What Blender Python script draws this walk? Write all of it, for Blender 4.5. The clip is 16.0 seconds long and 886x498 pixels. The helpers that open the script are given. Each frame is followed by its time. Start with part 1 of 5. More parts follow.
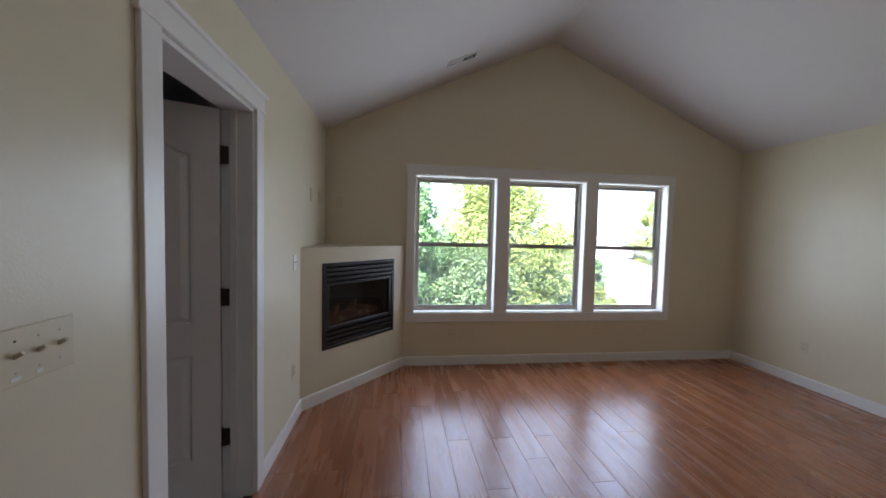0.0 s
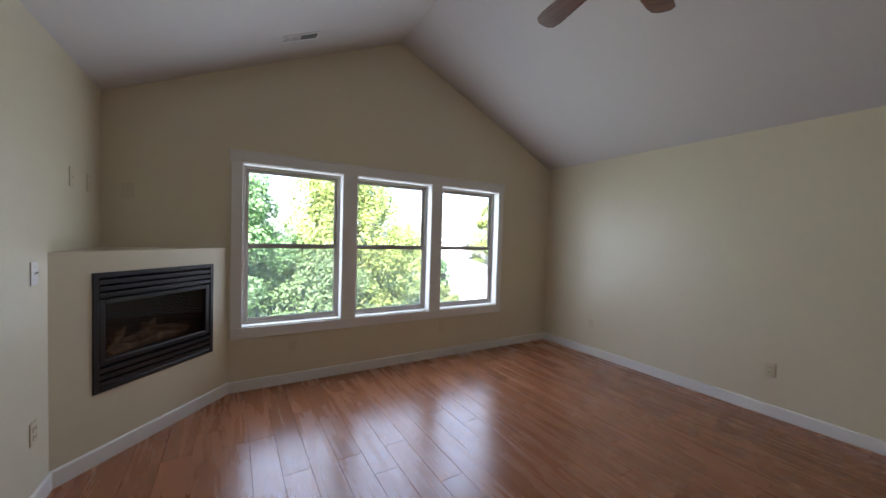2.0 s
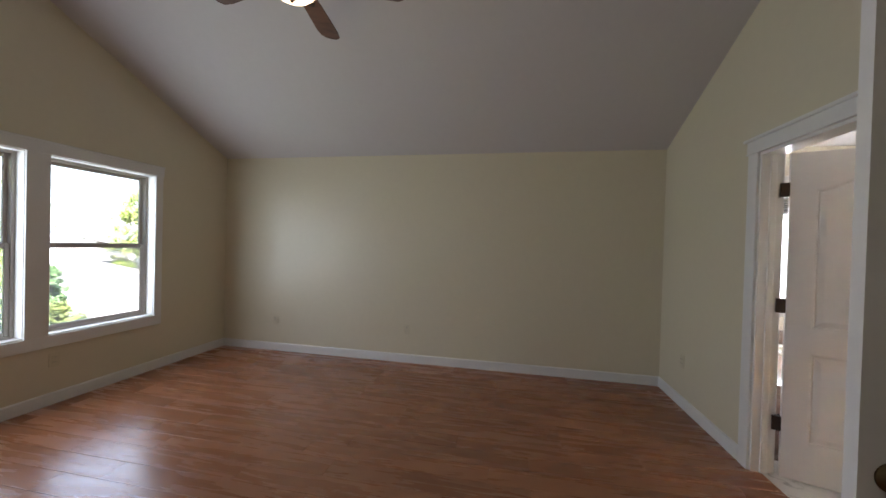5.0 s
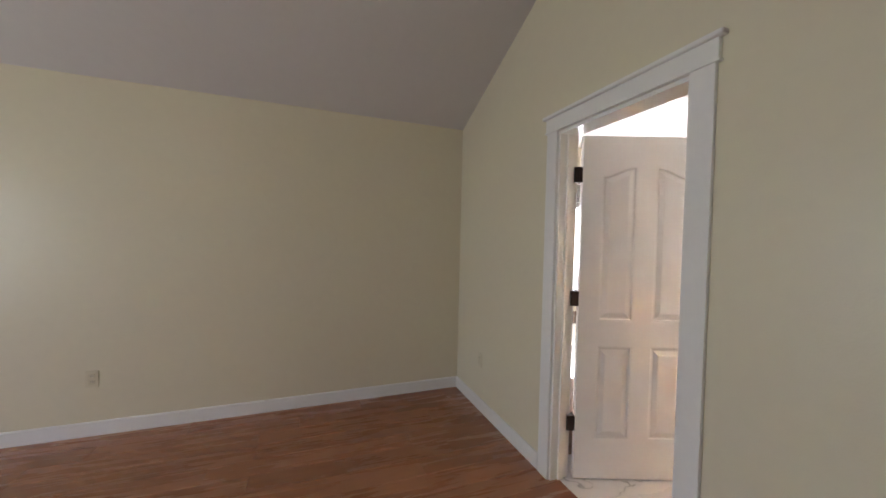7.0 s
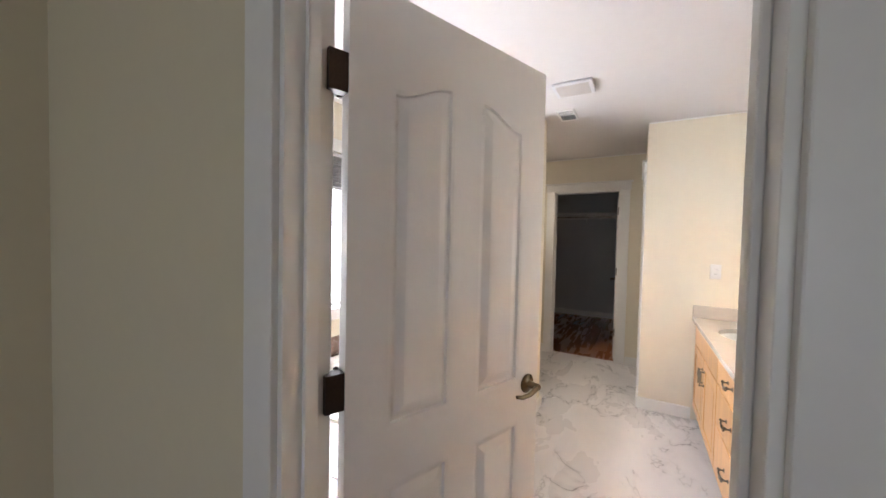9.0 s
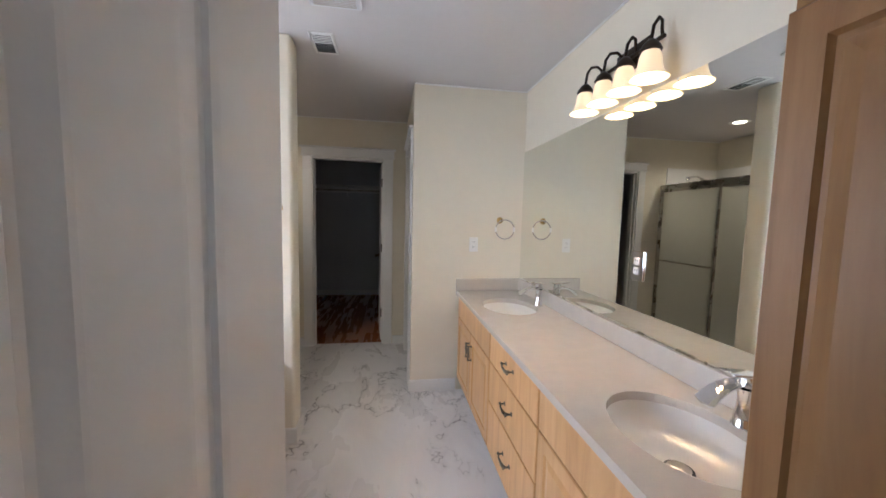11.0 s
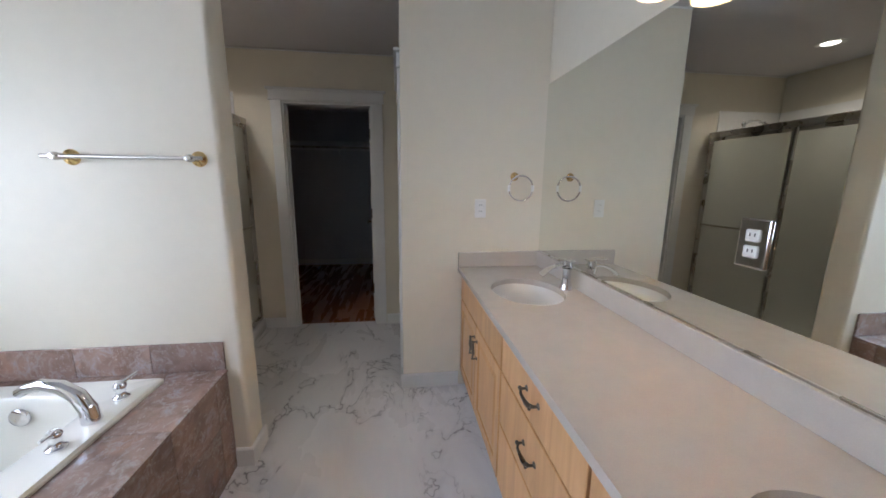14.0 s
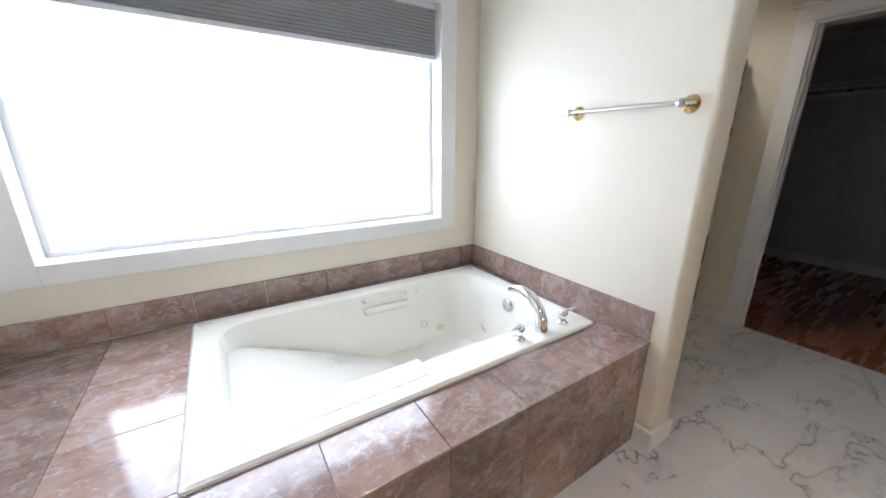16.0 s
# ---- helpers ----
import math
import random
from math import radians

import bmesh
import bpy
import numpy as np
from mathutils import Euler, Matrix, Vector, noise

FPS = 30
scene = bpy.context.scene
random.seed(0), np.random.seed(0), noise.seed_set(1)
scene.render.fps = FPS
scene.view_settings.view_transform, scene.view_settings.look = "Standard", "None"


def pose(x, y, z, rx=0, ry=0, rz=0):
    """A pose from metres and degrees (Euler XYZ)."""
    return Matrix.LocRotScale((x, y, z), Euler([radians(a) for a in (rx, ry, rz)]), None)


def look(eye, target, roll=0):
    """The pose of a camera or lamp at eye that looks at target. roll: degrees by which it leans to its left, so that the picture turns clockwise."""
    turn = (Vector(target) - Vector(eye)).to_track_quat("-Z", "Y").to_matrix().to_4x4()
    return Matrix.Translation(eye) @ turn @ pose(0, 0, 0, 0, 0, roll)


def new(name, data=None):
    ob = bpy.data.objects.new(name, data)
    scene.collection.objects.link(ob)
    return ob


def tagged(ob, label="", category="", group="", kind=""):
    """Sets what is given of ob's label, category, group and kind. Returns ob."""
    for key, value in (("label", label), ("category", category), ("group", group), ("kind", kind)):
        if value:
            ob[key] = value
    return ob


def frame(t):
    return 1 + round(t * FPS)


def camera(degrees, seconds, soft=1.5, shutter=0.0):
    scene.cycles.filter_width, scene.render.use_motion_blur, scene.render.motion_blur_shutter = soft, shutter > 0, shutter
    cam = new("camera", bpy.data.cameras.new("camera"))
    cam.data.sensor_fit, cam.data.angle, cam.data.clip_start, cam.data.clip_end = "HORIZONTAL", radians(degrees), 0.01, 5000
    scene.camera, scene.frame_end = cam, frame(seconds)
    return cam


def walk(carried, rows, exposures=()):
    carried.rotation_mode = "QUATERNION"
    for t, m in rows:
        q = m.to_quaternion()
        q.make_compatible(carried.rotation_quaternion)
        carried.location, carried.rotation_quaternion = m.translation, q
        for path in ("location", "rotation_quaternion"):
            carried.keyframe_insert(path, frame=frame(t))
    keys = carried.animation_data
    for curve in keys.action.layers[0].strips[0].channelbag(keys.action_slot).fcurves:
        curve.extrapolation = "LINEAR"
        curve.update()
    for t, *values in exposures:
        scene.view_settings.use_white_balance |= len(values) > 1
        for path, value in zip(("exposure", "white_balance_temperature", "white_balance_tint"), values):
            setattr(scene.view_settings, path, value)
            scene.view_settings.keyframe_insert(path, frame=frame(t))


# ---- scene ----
cam = camera(103.30, 16.0, soft=1.6)
# seconds, x, y, z, yaw, pitch, roll
PATH = [
    (0, 0.537, 0.511, 1.437, -7.15, -2.73, -1.41),
    (0.5, 0.560, 0.620, 1.427, -9.07, -2.46, -1.58),
    (1, 0.574, 0.666, 1.426, -16.32, -2.15, -1.68),
    (1.5, 0.595, 0.674, 1.426, -23.72, -1.98, -1.70),
    (2, 0.621, 0.655, 1.425, -31.08, -1.80, -1.67),
    (2.5, 0.614, 0.630, 1.426, -40.31, -1.62, -1.64),
    (3, 0.604, 0.609, 1.421, -48.59, -1.47, -1.56),
    (3.5, 0.602, 0.603, 1.411, -56.24, -1.30, -1.57),
    (4, 0.590, 0.582, 1.398, -63.92, -1.02, -1.42),
    (4.5, 0.580, 0.557, 1.392, -71.36, -0.92, -1.44),
    (5, 0.558, 0.561, 1.396, -79.20, -0.64, -1.60),
    (7.5, 1.786, 0.173, 1.402, -119.68, -1.50, -1.22),
    (8, 2.067, -0.048, 1.420, -129.31, -1.31, -1.01),
    (8.5, 2.345, -0.300, 1.440, -139.20, -1.35, -0.86),
    (9, 2.520, -0.549, 1.434, -150.75, -1.78, -1.26),
    (9.5, 2.630, -0.785, 1.442, -161.10, -2.06, -1.29),
    (10, 2.718, -0.992, 1.440, -172.06, -2.35, -1.32),
    (12.5, 2.555, -1.457, 1.368, -198.25, -9.40, -1.20),
    (13, 2.560, -1.555, 1.379, -198.37, -10.08, -1.15),
    (13.5, 2.537, -1.661, 1.377, -197.17, -10.49, -0.92),
    (14, 2.504, -1.829, 1.378, -187.25, -10.83, -0.57),
    (14.5, 2.497, -1.962, 1.375, -169.08, -11.06, -0.57),
    (15, 2.557, -1.985, 1.356, -151.20, -11.86, -0.23),
    (15.5, 2.621, -1.970, 1.327, -134.87, -13.18, 0.06),
    (16, 2.660, -1.971, 1.311, -122.56, -16.27, -0.23),
]
walk(cam, [(t, pose(x, y, z, 90 + p, r, w)) for t, x, y, z, w, p, r in PATH],
     exposures=[(0.0, 2.9, 5750, 17), (3.5, 2.95, 5900, 17), (5.0, 2.95, 6050, 17), (7.5, 3.5, 6250, 19), (8.2, 3.3, 6200, 19), (9.0, 3.0, 6000, 18), (10.0, 2.6, 5850, 18), (12.5, 1.9, 5100, 12), (14.0, 1.85, 5250, 15), (15.0, 2.15, 5300, 14), (16.0, 2.33, 5350, 13)])

# ---- world and sun ----
world = bpy.data.worlds.new("sky")
scene.world = world
world.use_nodes = True
wn = world.node_tree.nodes
sky = wn.new("ShaderNodeTexSky")
sky.sky_type, sky.sun_disc = "NISHITA", False
sky.sun_elevation, sky.sun_rotation = radians(52), radians(217)
sky.air_density, sky.dust_density = 1.0, 2.5
world.node_tree.links.new(sky.outputs[0], wn["Background"].inputs[0])
wn["Background"].inputs[1].default_value = 0.15
sun_data = bpy.data.lights.new("sun", "SUN")
sun_data.energy, sun_data.angle, sun_data.color = 5.0, radians(0.6), (1.0, 0.95, 0.86)
sun = new("sun", sun_data)
sun.matrix_world = look((-3.7, -4.9, 7.9), (0, 0, 0))


# ---- materials ----
def mat(name, col, rough=0.5, metal=0.0, var=0.06, scale=6.0, bump=0.0, bscale=200.0, rvar=0.1, piece=0.0, spec=0.5):
    """A surface with stains at a large scale, grain at a small one, and fine relief."""
    m = bpy.data.materials.new(name)
    m.use_nodes = True
    n, l = m.node_tree.nodes, m.node_tree.links
    b = n["Principled BSDF"]
    b.inputs["Metallic"].default_value, b.inputs["Specular IOR Level"].default_value = metal, spec
    tc = n.new("ShaderNodeTexCoord")
    big, small = n.new("ShaderNodeTexNoise"), n.new("ShaderNodeTexNoise")
    for t, s in ((big, scale * 0.25), (small, scale * 6)):
        t.inputs["Scale"].default_value, t.inputs["Detail"].default_value = s, 3
        l.new(tc.outputs["Object"], t.inputs["Vector"])
    add = n.new("ShaderNodeMath")
    l.new(big.outputs[0], add.inputs[0]), l.new(small.outputs[0], add.inputs[1])
    last = add
    if piece:
        info, mul, tot = n.new("ShaderNodeObjectInfo"), n.new("ShaderNodeMath"), n.new("ShaderNodeMath")
        mul.operation = "MULTIPLY_ADD"
        mul.inputs[1].default_value, mul.inputs[2].default_value = piece, -piece / 2
        l.new(info.outputs["Random"], mul.inputs[0]), l.new(add.outputs[0], tot.inputs[0]), l.new(mul.outputs[0], tot.inputs[1])
        last = tot
    ramp = n.new("ShaderNodeMapRange")
    for i, v in zip((1, 2, 3, 4), (0.6, 1.4, 1 - var, 1 + var)):
        ramp.inputs[i].default_value = v
    l.new(last.outputs[0], ramp.inputs[0])
    mix = n.new("ShaderNodeVectorMath")
    mix.operation = "SCALE"
    mix.inputs[0].default_value = col
    l.new(ramp.outputs[0], mix.inputs["Scale"]), l.new(mix.outputs[0], b.inputs["Base Color"])
    rr = n.new("ShaderNodeMapRange")
    for i, v in zip((1, 2, 3, 4), (0.3, 0.7, max(rough - rvar * rough, 0.02), min(rough + rvar * rough, 1))):
        rr.inputs[i].default_value = v
    l.new(big.outputs[0], rr.inputs[0]), l.new(rr.outputs[0], b.inputs["Roughness"])
    if bump:
        bn, bp = n.new("ShaderNodeTexNoise"), n.new("ShaderNodeBump")
        bn.inputs["Scale"].default_value, bn.inputs["Detail"].default_value = bscale, 2
        bp.inputs["Strength"].default_value, bp.inputs["Distance"].default_value = bump, 0.002
        l.new(tc.outputs["Object"], bn.inputs["Vector"]), l.new(bn.outputs[0], bp.inputs["Height"]), l.new(bp.outputs[0], b.inputs["Normal"])
    return m


def ramp_mat(name, stops, rough, vscale, detail=6.0, distort=0.0, bump=0.0, piece=0.0, rough_var=0.0, sharp=None, spec=0.5):
    """Wood or stone: stretched noise through a colour ramp, shifted from piece to piece."""
    m = bpy.data.materials.new(name)
    m.use_nodes = True
    n, l = m.node_tree.nodes, m.node_tree.links
    b = n["Principled BSDF"]
    b.inputs["Specular IOR Level"].default_value = spec
    tc, mp, info, sh = n.new("ShaderNodeTexCoord"), n.new("ShaderNodeMapping"), n.new("ShaderNodeObjectInfo"), n.new("ShaderNodeVectorMath")
    mp.inputs["Scale"].default_value = vscale
    off = n.new("ShaderNodeCombineXYZ")
    mul = n.new("ShaderNodeMath")
    mul.operation = "MULTIPLY"
    mul.inputs[1].default_value = 37.0 if piece else 0.0
    l.new(info.outputs["Random"], mul.inputs[0])
    for i in range(3):
        l.new(mul.outputs[0], off.inputs[i])
    l.new(tc.outputs["Object"], mp.inputs[0]), l.new(mp.outputs[0], sh.inputs[0]), l.new(off.outputs[0], sh.inputs[1])
    t = n.new("ShaderNodeTexNoise")
    t.inputs["Scale"].default_value, t.inputs["Detail"].default_value, t.inputs["Distortion"].default_value = 1.0, detail, distort
    t.inputs["Roughness"].default_value = 0.62
    l.new(sh.outputs[0], t.inputs["Vector"])
    ramp = n.new("ShaderNodeValToRGB")
    e = ramp.color_ramp.elements
    e[0].position, e[0].color = stops[0][0], (*stops[0][1], 1)
    e[1].position, e[1].color = stops[-1][0], (*stops[-1][1], 1)
    for p, c in stops[1:-1]:
        e.new(p).color = (*c, 1)
    fac = t.outputs[0]
    if sharp:
        s1, s2 = n.new("ShaderNodeMath"), n.new("ShaderNodeMath")
        s1.operation, s2.operation = "SUBTRACT", "ABSOLUTE"
        s1.inputs[1].default_value = 0.5
        l.new(fac, s1.inputs[0]), l.new(s1.outputs[0], s2.inputs[0])
        fac = s2.outputs[0]
    l.new(fac, ramp.inputs[0])
    hsv, mr = n.new("ShaderNodeHueSaturation"), n.new("ShaderNodeMapRange")
    for i, v in zip((1, 2, 3, 4), (0.0, 1.0, 1 - piece, 1 + piece)):
        mr.inputs[i].default_value = v
    l.new(info.outputs["Random"], mr.inputs[0]), l.new(mr.outputs[0], hsv.inputs["Value"]), l.new(ramp.outputs[0], hsv.inputs["Color"])
    l.new(hsv.outputs[0], b.inputs["Base Color"])
    rr = n.new("ShaderNodeMapRange")
    for i, v in zip((1, 2, 3, 4), (0.3, 0.7, rough - rough_var, rough + rough_var)):
        rr.inputs[i].default_value = v
    l.new(t.outputs[0], rr.inputs[0]), l.new(rr.outputs[0], b.inputs["Roughness"])
    if bump:
        bp = n.new("ShaderNodeBump")
        bp.inputs["Strength"].default_value, bp.inputs["Distance"].default_value = bump, 0.004
        l.new(t.outputs[0], bp.inputs["Height"]), l.new(bp.outputs[0], b.inputs["Normal"])
    return m


def glow(name, col, strength):
    m = bpy.data.materials.new(name)
    m.use_nodes = True
    b = m.node_tree.nodes["Principled BSDF"]
    b.inputs["Base Color"].default_value = (*col, 1)
    b.inputs["Emission Color"].default_value, b.inputs["Emission Strength"].default_value = (*col, 1), strength
    b.inputs["Roughness"].default_value = 0.3
    return m


def glass_mat(name, rough=0.0, col=(1, 1, 1), trans=1.0):
    m = bpy.data.materials.new(name)
    m.use_nodes = True
    b = m.node_tree.nodes["Principled BSDF"]
    b.inputs["Base Color"].default_value = (*col, 1)
    b.inputs["Transmission Weight"].default_value, b.inputs["Roughness"].default_value, b.inputs["IOR"].default_value = trans, rough, 1.45
    return m


M_WALL = mat("bedroom_paint", (0.70, 0.64, 0.48), 0.33, var=0.02, scale=3, bump=0.2, bscale=140)
M_BATHWALL = mat("bath_paint", (0.76, 0.70, 0.57), 0.62, var=0.02, scale=3, bump=0.2, bscale=140)
M_CEIL = mat("ceiling_paint", (0.64, 0.61, 0.60), 0.8, var=0.02, scale=3, bump=0.5, bscale=120)
M_DIMWALL = mat("closet_paint", (0.62, 0.62, 0.62), 0.7, var=0.03, bump=0.3, bscale=140)
M_TRIM = mat("white_trim", (0.80, 0.79, 0.76), 0.35, var=0.02, bump=0.08, bscale=60)
M_DOOR = mat("door_paint", (0.78, 0.75, 0.72), 0.38, var=0.02, bump=0.15, bscale=90)
M_FLOOR = ramp_mat("plank_wood", [(0.25, (0.250, 0.094, 0.040)), (0.42, (0.300, 0.115, 0.049)), (0.58, (0.340, 0.134, 0.057)), (0.78, (0.385, 0.158, 0.070))],
                   0.27, (13, 1.3, 13), 10, 0.3, bump=0.12, piece=0.09, rough_var=0.06, spec=0.9)
M_GAP = mat("plank_gap", (0.035, 0.016, 0.010), 0.7)
def marble_mat(name, scale, base, cloud, vein, rough, vein_w=0.02, spread=0.35, bands=None, piece=0.0, bump=0.0):
    """Polished stone: soft clouds, broad smoky drifts and fine broken veins along a slanting grain."""
    m = bpy.data.materials.new(name)
    m.use_nodes = True
    n, l = m.node_tree.nodes, m.node_tree.links
    bsdf = n["Principled BSDF"]
    tc, mp, info, sh, mul = (n.new("ShaderNode" + k) for k in ("TexCoord", "Mapping", "ObjectInfo", "VectorMath", "VectorMath"))
    mp.inputs["Scale"].default_value, mp.inputs["Rotation"].default_value = scale, (0.3, 0.2, 0.7)
    mul.operation = "SCALE"
    mul.inputs[0].default_value = (31.0, 17.0, 23.0)
    l.new(info.outputs["Random"], mul.inputs["Scale"])
    l.new(tc.outputs["Object"], mp.inputs[0]), l.new(mp.outputs[0], sh.inputs[0])
    if piece:
        l.new(mul.outputs[0], sh.inputs[1])

    def noise(s, detail, distort, rough_n=0.6):
        t = n.new("ShaderNodeTexNoise")
        t.inputs["Scale"].default_value, t.inputs["Detail"].default_value, t.inputs["Distortion"].default_value, t.inputs["Roughness"].default_value = s, detail, distort, rough_n
        l.new(sh.outputs[0], t.inputs["Vector"])
        return t.outputs[0]

    def span(v, a0, a1, b0, b1):
        r = n.new("ShaderNodeMapRange")
        r.interpolation_type = "SMOOTHSTEP"
        for i, q in zip((1, 2, 3, 4), (a0, a1, b0, b1)):
            r.inputs[i].default_value = q
        l.new(v, r.inputs[0])
        return r.outputs[0]

    def math_(op, x, y):
        k = n.new("ShaderNodeMath")
        k.operation = op
        for i, q in enumerate((x, y)):
            if isinstance(q, float):
                k.inputs[i].default_value = q
            else:
                l.new(q, k.inputs[i])
        return k.outputs[0]

    def blend(f, x, y):
        k = n.new("ShaderNodeMix")
        k.data_type = "RGBA"
        l.new(f, k.inputs[0])
        for i, q in ((6, x), (7, y)):
            if isinstance(q, tuple):
                k.inputs[i].default_value = (*q, 1)
            else:
                l.new(q, k.inputs[i])
        return k.outputs[2]

    drift, field = noise(1.1, 4, 0.6), noise(1.25, 4.5, 0.5)
    ridge = math_("ABSOLUTE", math_("SUBTRACT", field, 0.5), 0.0)
    broken = span(noise(1.3, 3, 0.3), 0.42, 0.60, 0.0, 1.0)
    fine = math_("MULTIPLY", span(ridge, 0.0, vein_w, 1.0, 0.0), broken)
    smoky = math_("MULTIPLY", math_("MULTIPLY", span(ridge, 0.0, vein_w * 6, 1.0, 0.0), broken), spread)
    col = blend(span(drift, 0.35, 0.68, 0.0, 1.0), base, cloud)
    if bands:
        col = blend(math_("MULTIPLY", span(noise(3.1, 5, 1.2), 0.52, 0.66, 0.0, 1.0), 0.75), col, bands[0])
        col = blend(span(noise(7.0, 6, 0.8, 0.75), 0.58, 0.70, 0.0, 0.8), col, bands[1])
        col = blend(span(noise(0.8, 2, 0.4), 0.60, 0.72, 0.0, 0.6), col, bands[2])
    col = blend(smoky, col, vein)
    col = blend(fine, col, tuple(v * 0.72 for v in vein))
    if piece:
        hs = n.new("ShaderNodeHueSaturation")
        l.new(span(info.outputs["Random"], 0.0, 1.0, 1 - piece, 1 + piece), hs.inputs["Value"]), l.new(col, hs.inputs["Color"])
        col = hs.outputs[0]
    l.new(col, bsdf.inputs["Base Color"])
    l.new(span(drift, 0.3, 0.7, rough * 0.85, rough * 1.2), bsdf.inputs["Roughness"])
    if bump:
        bp = n.new("ShaderNodeBump")
        bp.inputs["Strength"].default_value, bp.inputs["Distance"].default_value = bump, 0.003
        l.new(field, bp.inputs["Height"]), l.new(bp.outputs[0], bsdf.inputs["Normal"])
    return m


M_MARBLE = marble_mat("marble_vinyl", (2.3, 1.15, 1.5), (0.80, 0.79, 0.785), (0.72, 0.715, 0.72), (0.42, 0.415, 0.425), 0.28, 0.0085, 0.30)
M_TILE = marble_mat("tub_tile", (8.5, 6.5, 8.0), (0.33, 0.225, 0.18), (0.225, 0.148, 0.112), (0.47, 0.42, 0.40), 0.11, 0.012, 0.35,
                    bands=((0.37, 0.29, 0.26), (0.55, 0.50, 0.475), (0.40, 0.235, 0.165)), piece=0.16, bump=0.04)
M_GROUT = mat("grout", (0.44, 0.37, 0.33), 0.8, var=0.1)
M_MAPLE = ramp_mat("maple", [(0.3, (0.50, 0.26, 0.105)), (0.5, (0.62, 0.35, 0.15)), (0.7, (0.70, 0.43, 0.20))], 0.36, (14, 14, 1.6), 5, 0.8, bump=0.05, piece=0.07, rough_var=0.05)
# the vanity's maple darkened: the linen cabinet's shade is put into its colour
M_LINEN = ramp_mat("maple_shaded", [(0.3, (0.30, 0.140, 0.048)), (0.5, (0.40, 0.210, 0.080)), (0.7, (0.47, 0.262, 0.110))], 0.4, (14, 14, 1.6), 5, 0.8, bump=0.05, piece=0.05, rough_var=0.05)
# dark maple hue for toe kick boards, the recess's shade put into the colour
M_KICKSHADE = mat("toe_kick_shade", (0.16, 0.075, 0.03), 0.7)
M_COUNTER = mat("quartz", (0.56, 0.51, 0.45), 0.12, var=0.05, scale=60, rvar=0.15)
M_PORC = mat("porcelain", (0.84, 0.82, 0.78), 0.10, var=0.01, rvar=0.1)
M_TUB = mat("tub_acrylic", (0.84, 0.81, 0.72), 0.14, var=0.01, rvar=0.1)
M_CHROME = mat("chrome", (0.80, 0.80, 0.82), 0.06, 1.0, var=0.02)
M_NICKEL = mat("brushed_nickel", (0.50, 0.47, 0.42), 0.28, 1.0, var=0.08, scale=30)
M_PULL = mat("dark_nickel", (0.20, 0.175, 0.15), 0.3, 1.0, var=0.25, scale=40)
M_BRASS = mat("brass", (0.72, 0.52, 0.22), 0.2, 1.0, var=0.05)
M_BRONZE = mat("aged_bronze", (0.050, 0.036, 0.028), 0.42, 0.85, var=0.2, scale=30)
M_ANTIQUE = mat("antique_brass", (0.17, 0.13, 0.08), 0.3, 1.0, var=0.2, scale=30)
M_BLACK = mat("black_enamel", (0.014, 0.014, 0.015), 0.38, var=0.1)
M_SOOT = mat("firebox_soot", (0.030, 0.028, 0.026), 0.8, var=0.3)
M_LOG = ramp_mat("ceramic_log", [(0.3, (0.05, 0.028, 0.016)), (0.5, (0.22, 0.12, 0.06)), (0.7, (0.42, 0.28, 0.16))], 0.8, (14, 14, 14), 6, 0.5, bump=0.6)
M_PLATE = mat("almond_plate", (0.66, 0.60, 0.44), 0.35, var=0.02)
M_WHITEPLATE = mat("white_plate", (0.80, 0.79, 0.76), 0.3, var=0.01)
M_SLOT = mat("slot_dark", (0.02, 0.02, 0.02), 0.6)
M_VINYL = mat("window_vinyl", (0.52, 0.47, 0.42), 0.4, var=0.03)
M_RAIL = mat("sash_rail", (0.30, 0.26, 0.23), 0.4, var=0.03)
M_BLADE = ramp_mat("fan_blade_wood", [(0.3, (0.045, 0.020, 0.012)), (0.5, (0.10, 0.045, 0.026)), (0.7, (0.16, 0.075, 0.042))], 0.4, (20, 3, 20), 5, 0.6)
M_MIRROR = mat("mirror_silver", (0.86, 0.88, 0.84), 0.0, 1.0, var=0.0, rvar=0.0)
M_MIRROR.node_tree.nodes["Principled BSDF"].inputs["Roughness"].default_value = 0.0
M_GLASS = glass_mat("clear_glass")
M_SCREEN = mat("screen_mesh", (0.70, 0.73, 0.75), 0.8)
M_SCREEN.node_tree.nodes["Principled BSDF"].inputs["Alpha"].default_value = 0.25
M_SMOKE = glass_mat("smoky_glass", 0.0, (0.42, 0.42, 0.42))
M_SHOWERGLASS = glass_mat("shower_glass", 0.30, (0.62, 0.62, 0.55))
M_FROST = glass_mat("obscure_glass", 0.45, (0.97, 0.98, 1.0))
M_FIREGLASS = mat("fire_glass", (0.02, 0.02, 0.022), 0.05, var=0.0)
M_SHADE = glow("lit_frosted_shade", (1.0, 0.76, 0.44), 0.13)
M_BOWL = glow("lit_glass_bowl", (1.0, 0.78, 0.46), 0.42)
M_LED = glow("recessed_lamp", (1.0, 0.86, 0.66), 1.6)
M_BLIND = mat("grey_shade_fabric", (0.33, 0.33, 0.34), 0.9, var=0.04, scale=40)
M_BLINDRAIL = mat("shade_rail", (0.66, 0.66, 0.68), 0.5, var=0.02)
M_LEAF1 = mat("leaf_yellow_green", (0.185, 0.235, 0.045), 0.6, var=0.35, scale=3)
M_LEAF2 = mat("leaf_green", (0.11, 0.20, 0.065), 0.6, var=0.35, scale=3)
M_LEAF3 = mat("leaf_dark", (0.115, 0.180, 0.060), 0.6, var=0.35, scale=3)
M_BARK = mat("bark", (0.10, 0.075, 0.055), 0.9, var=0.3, scale=8, bump=0.8, bscale=30)
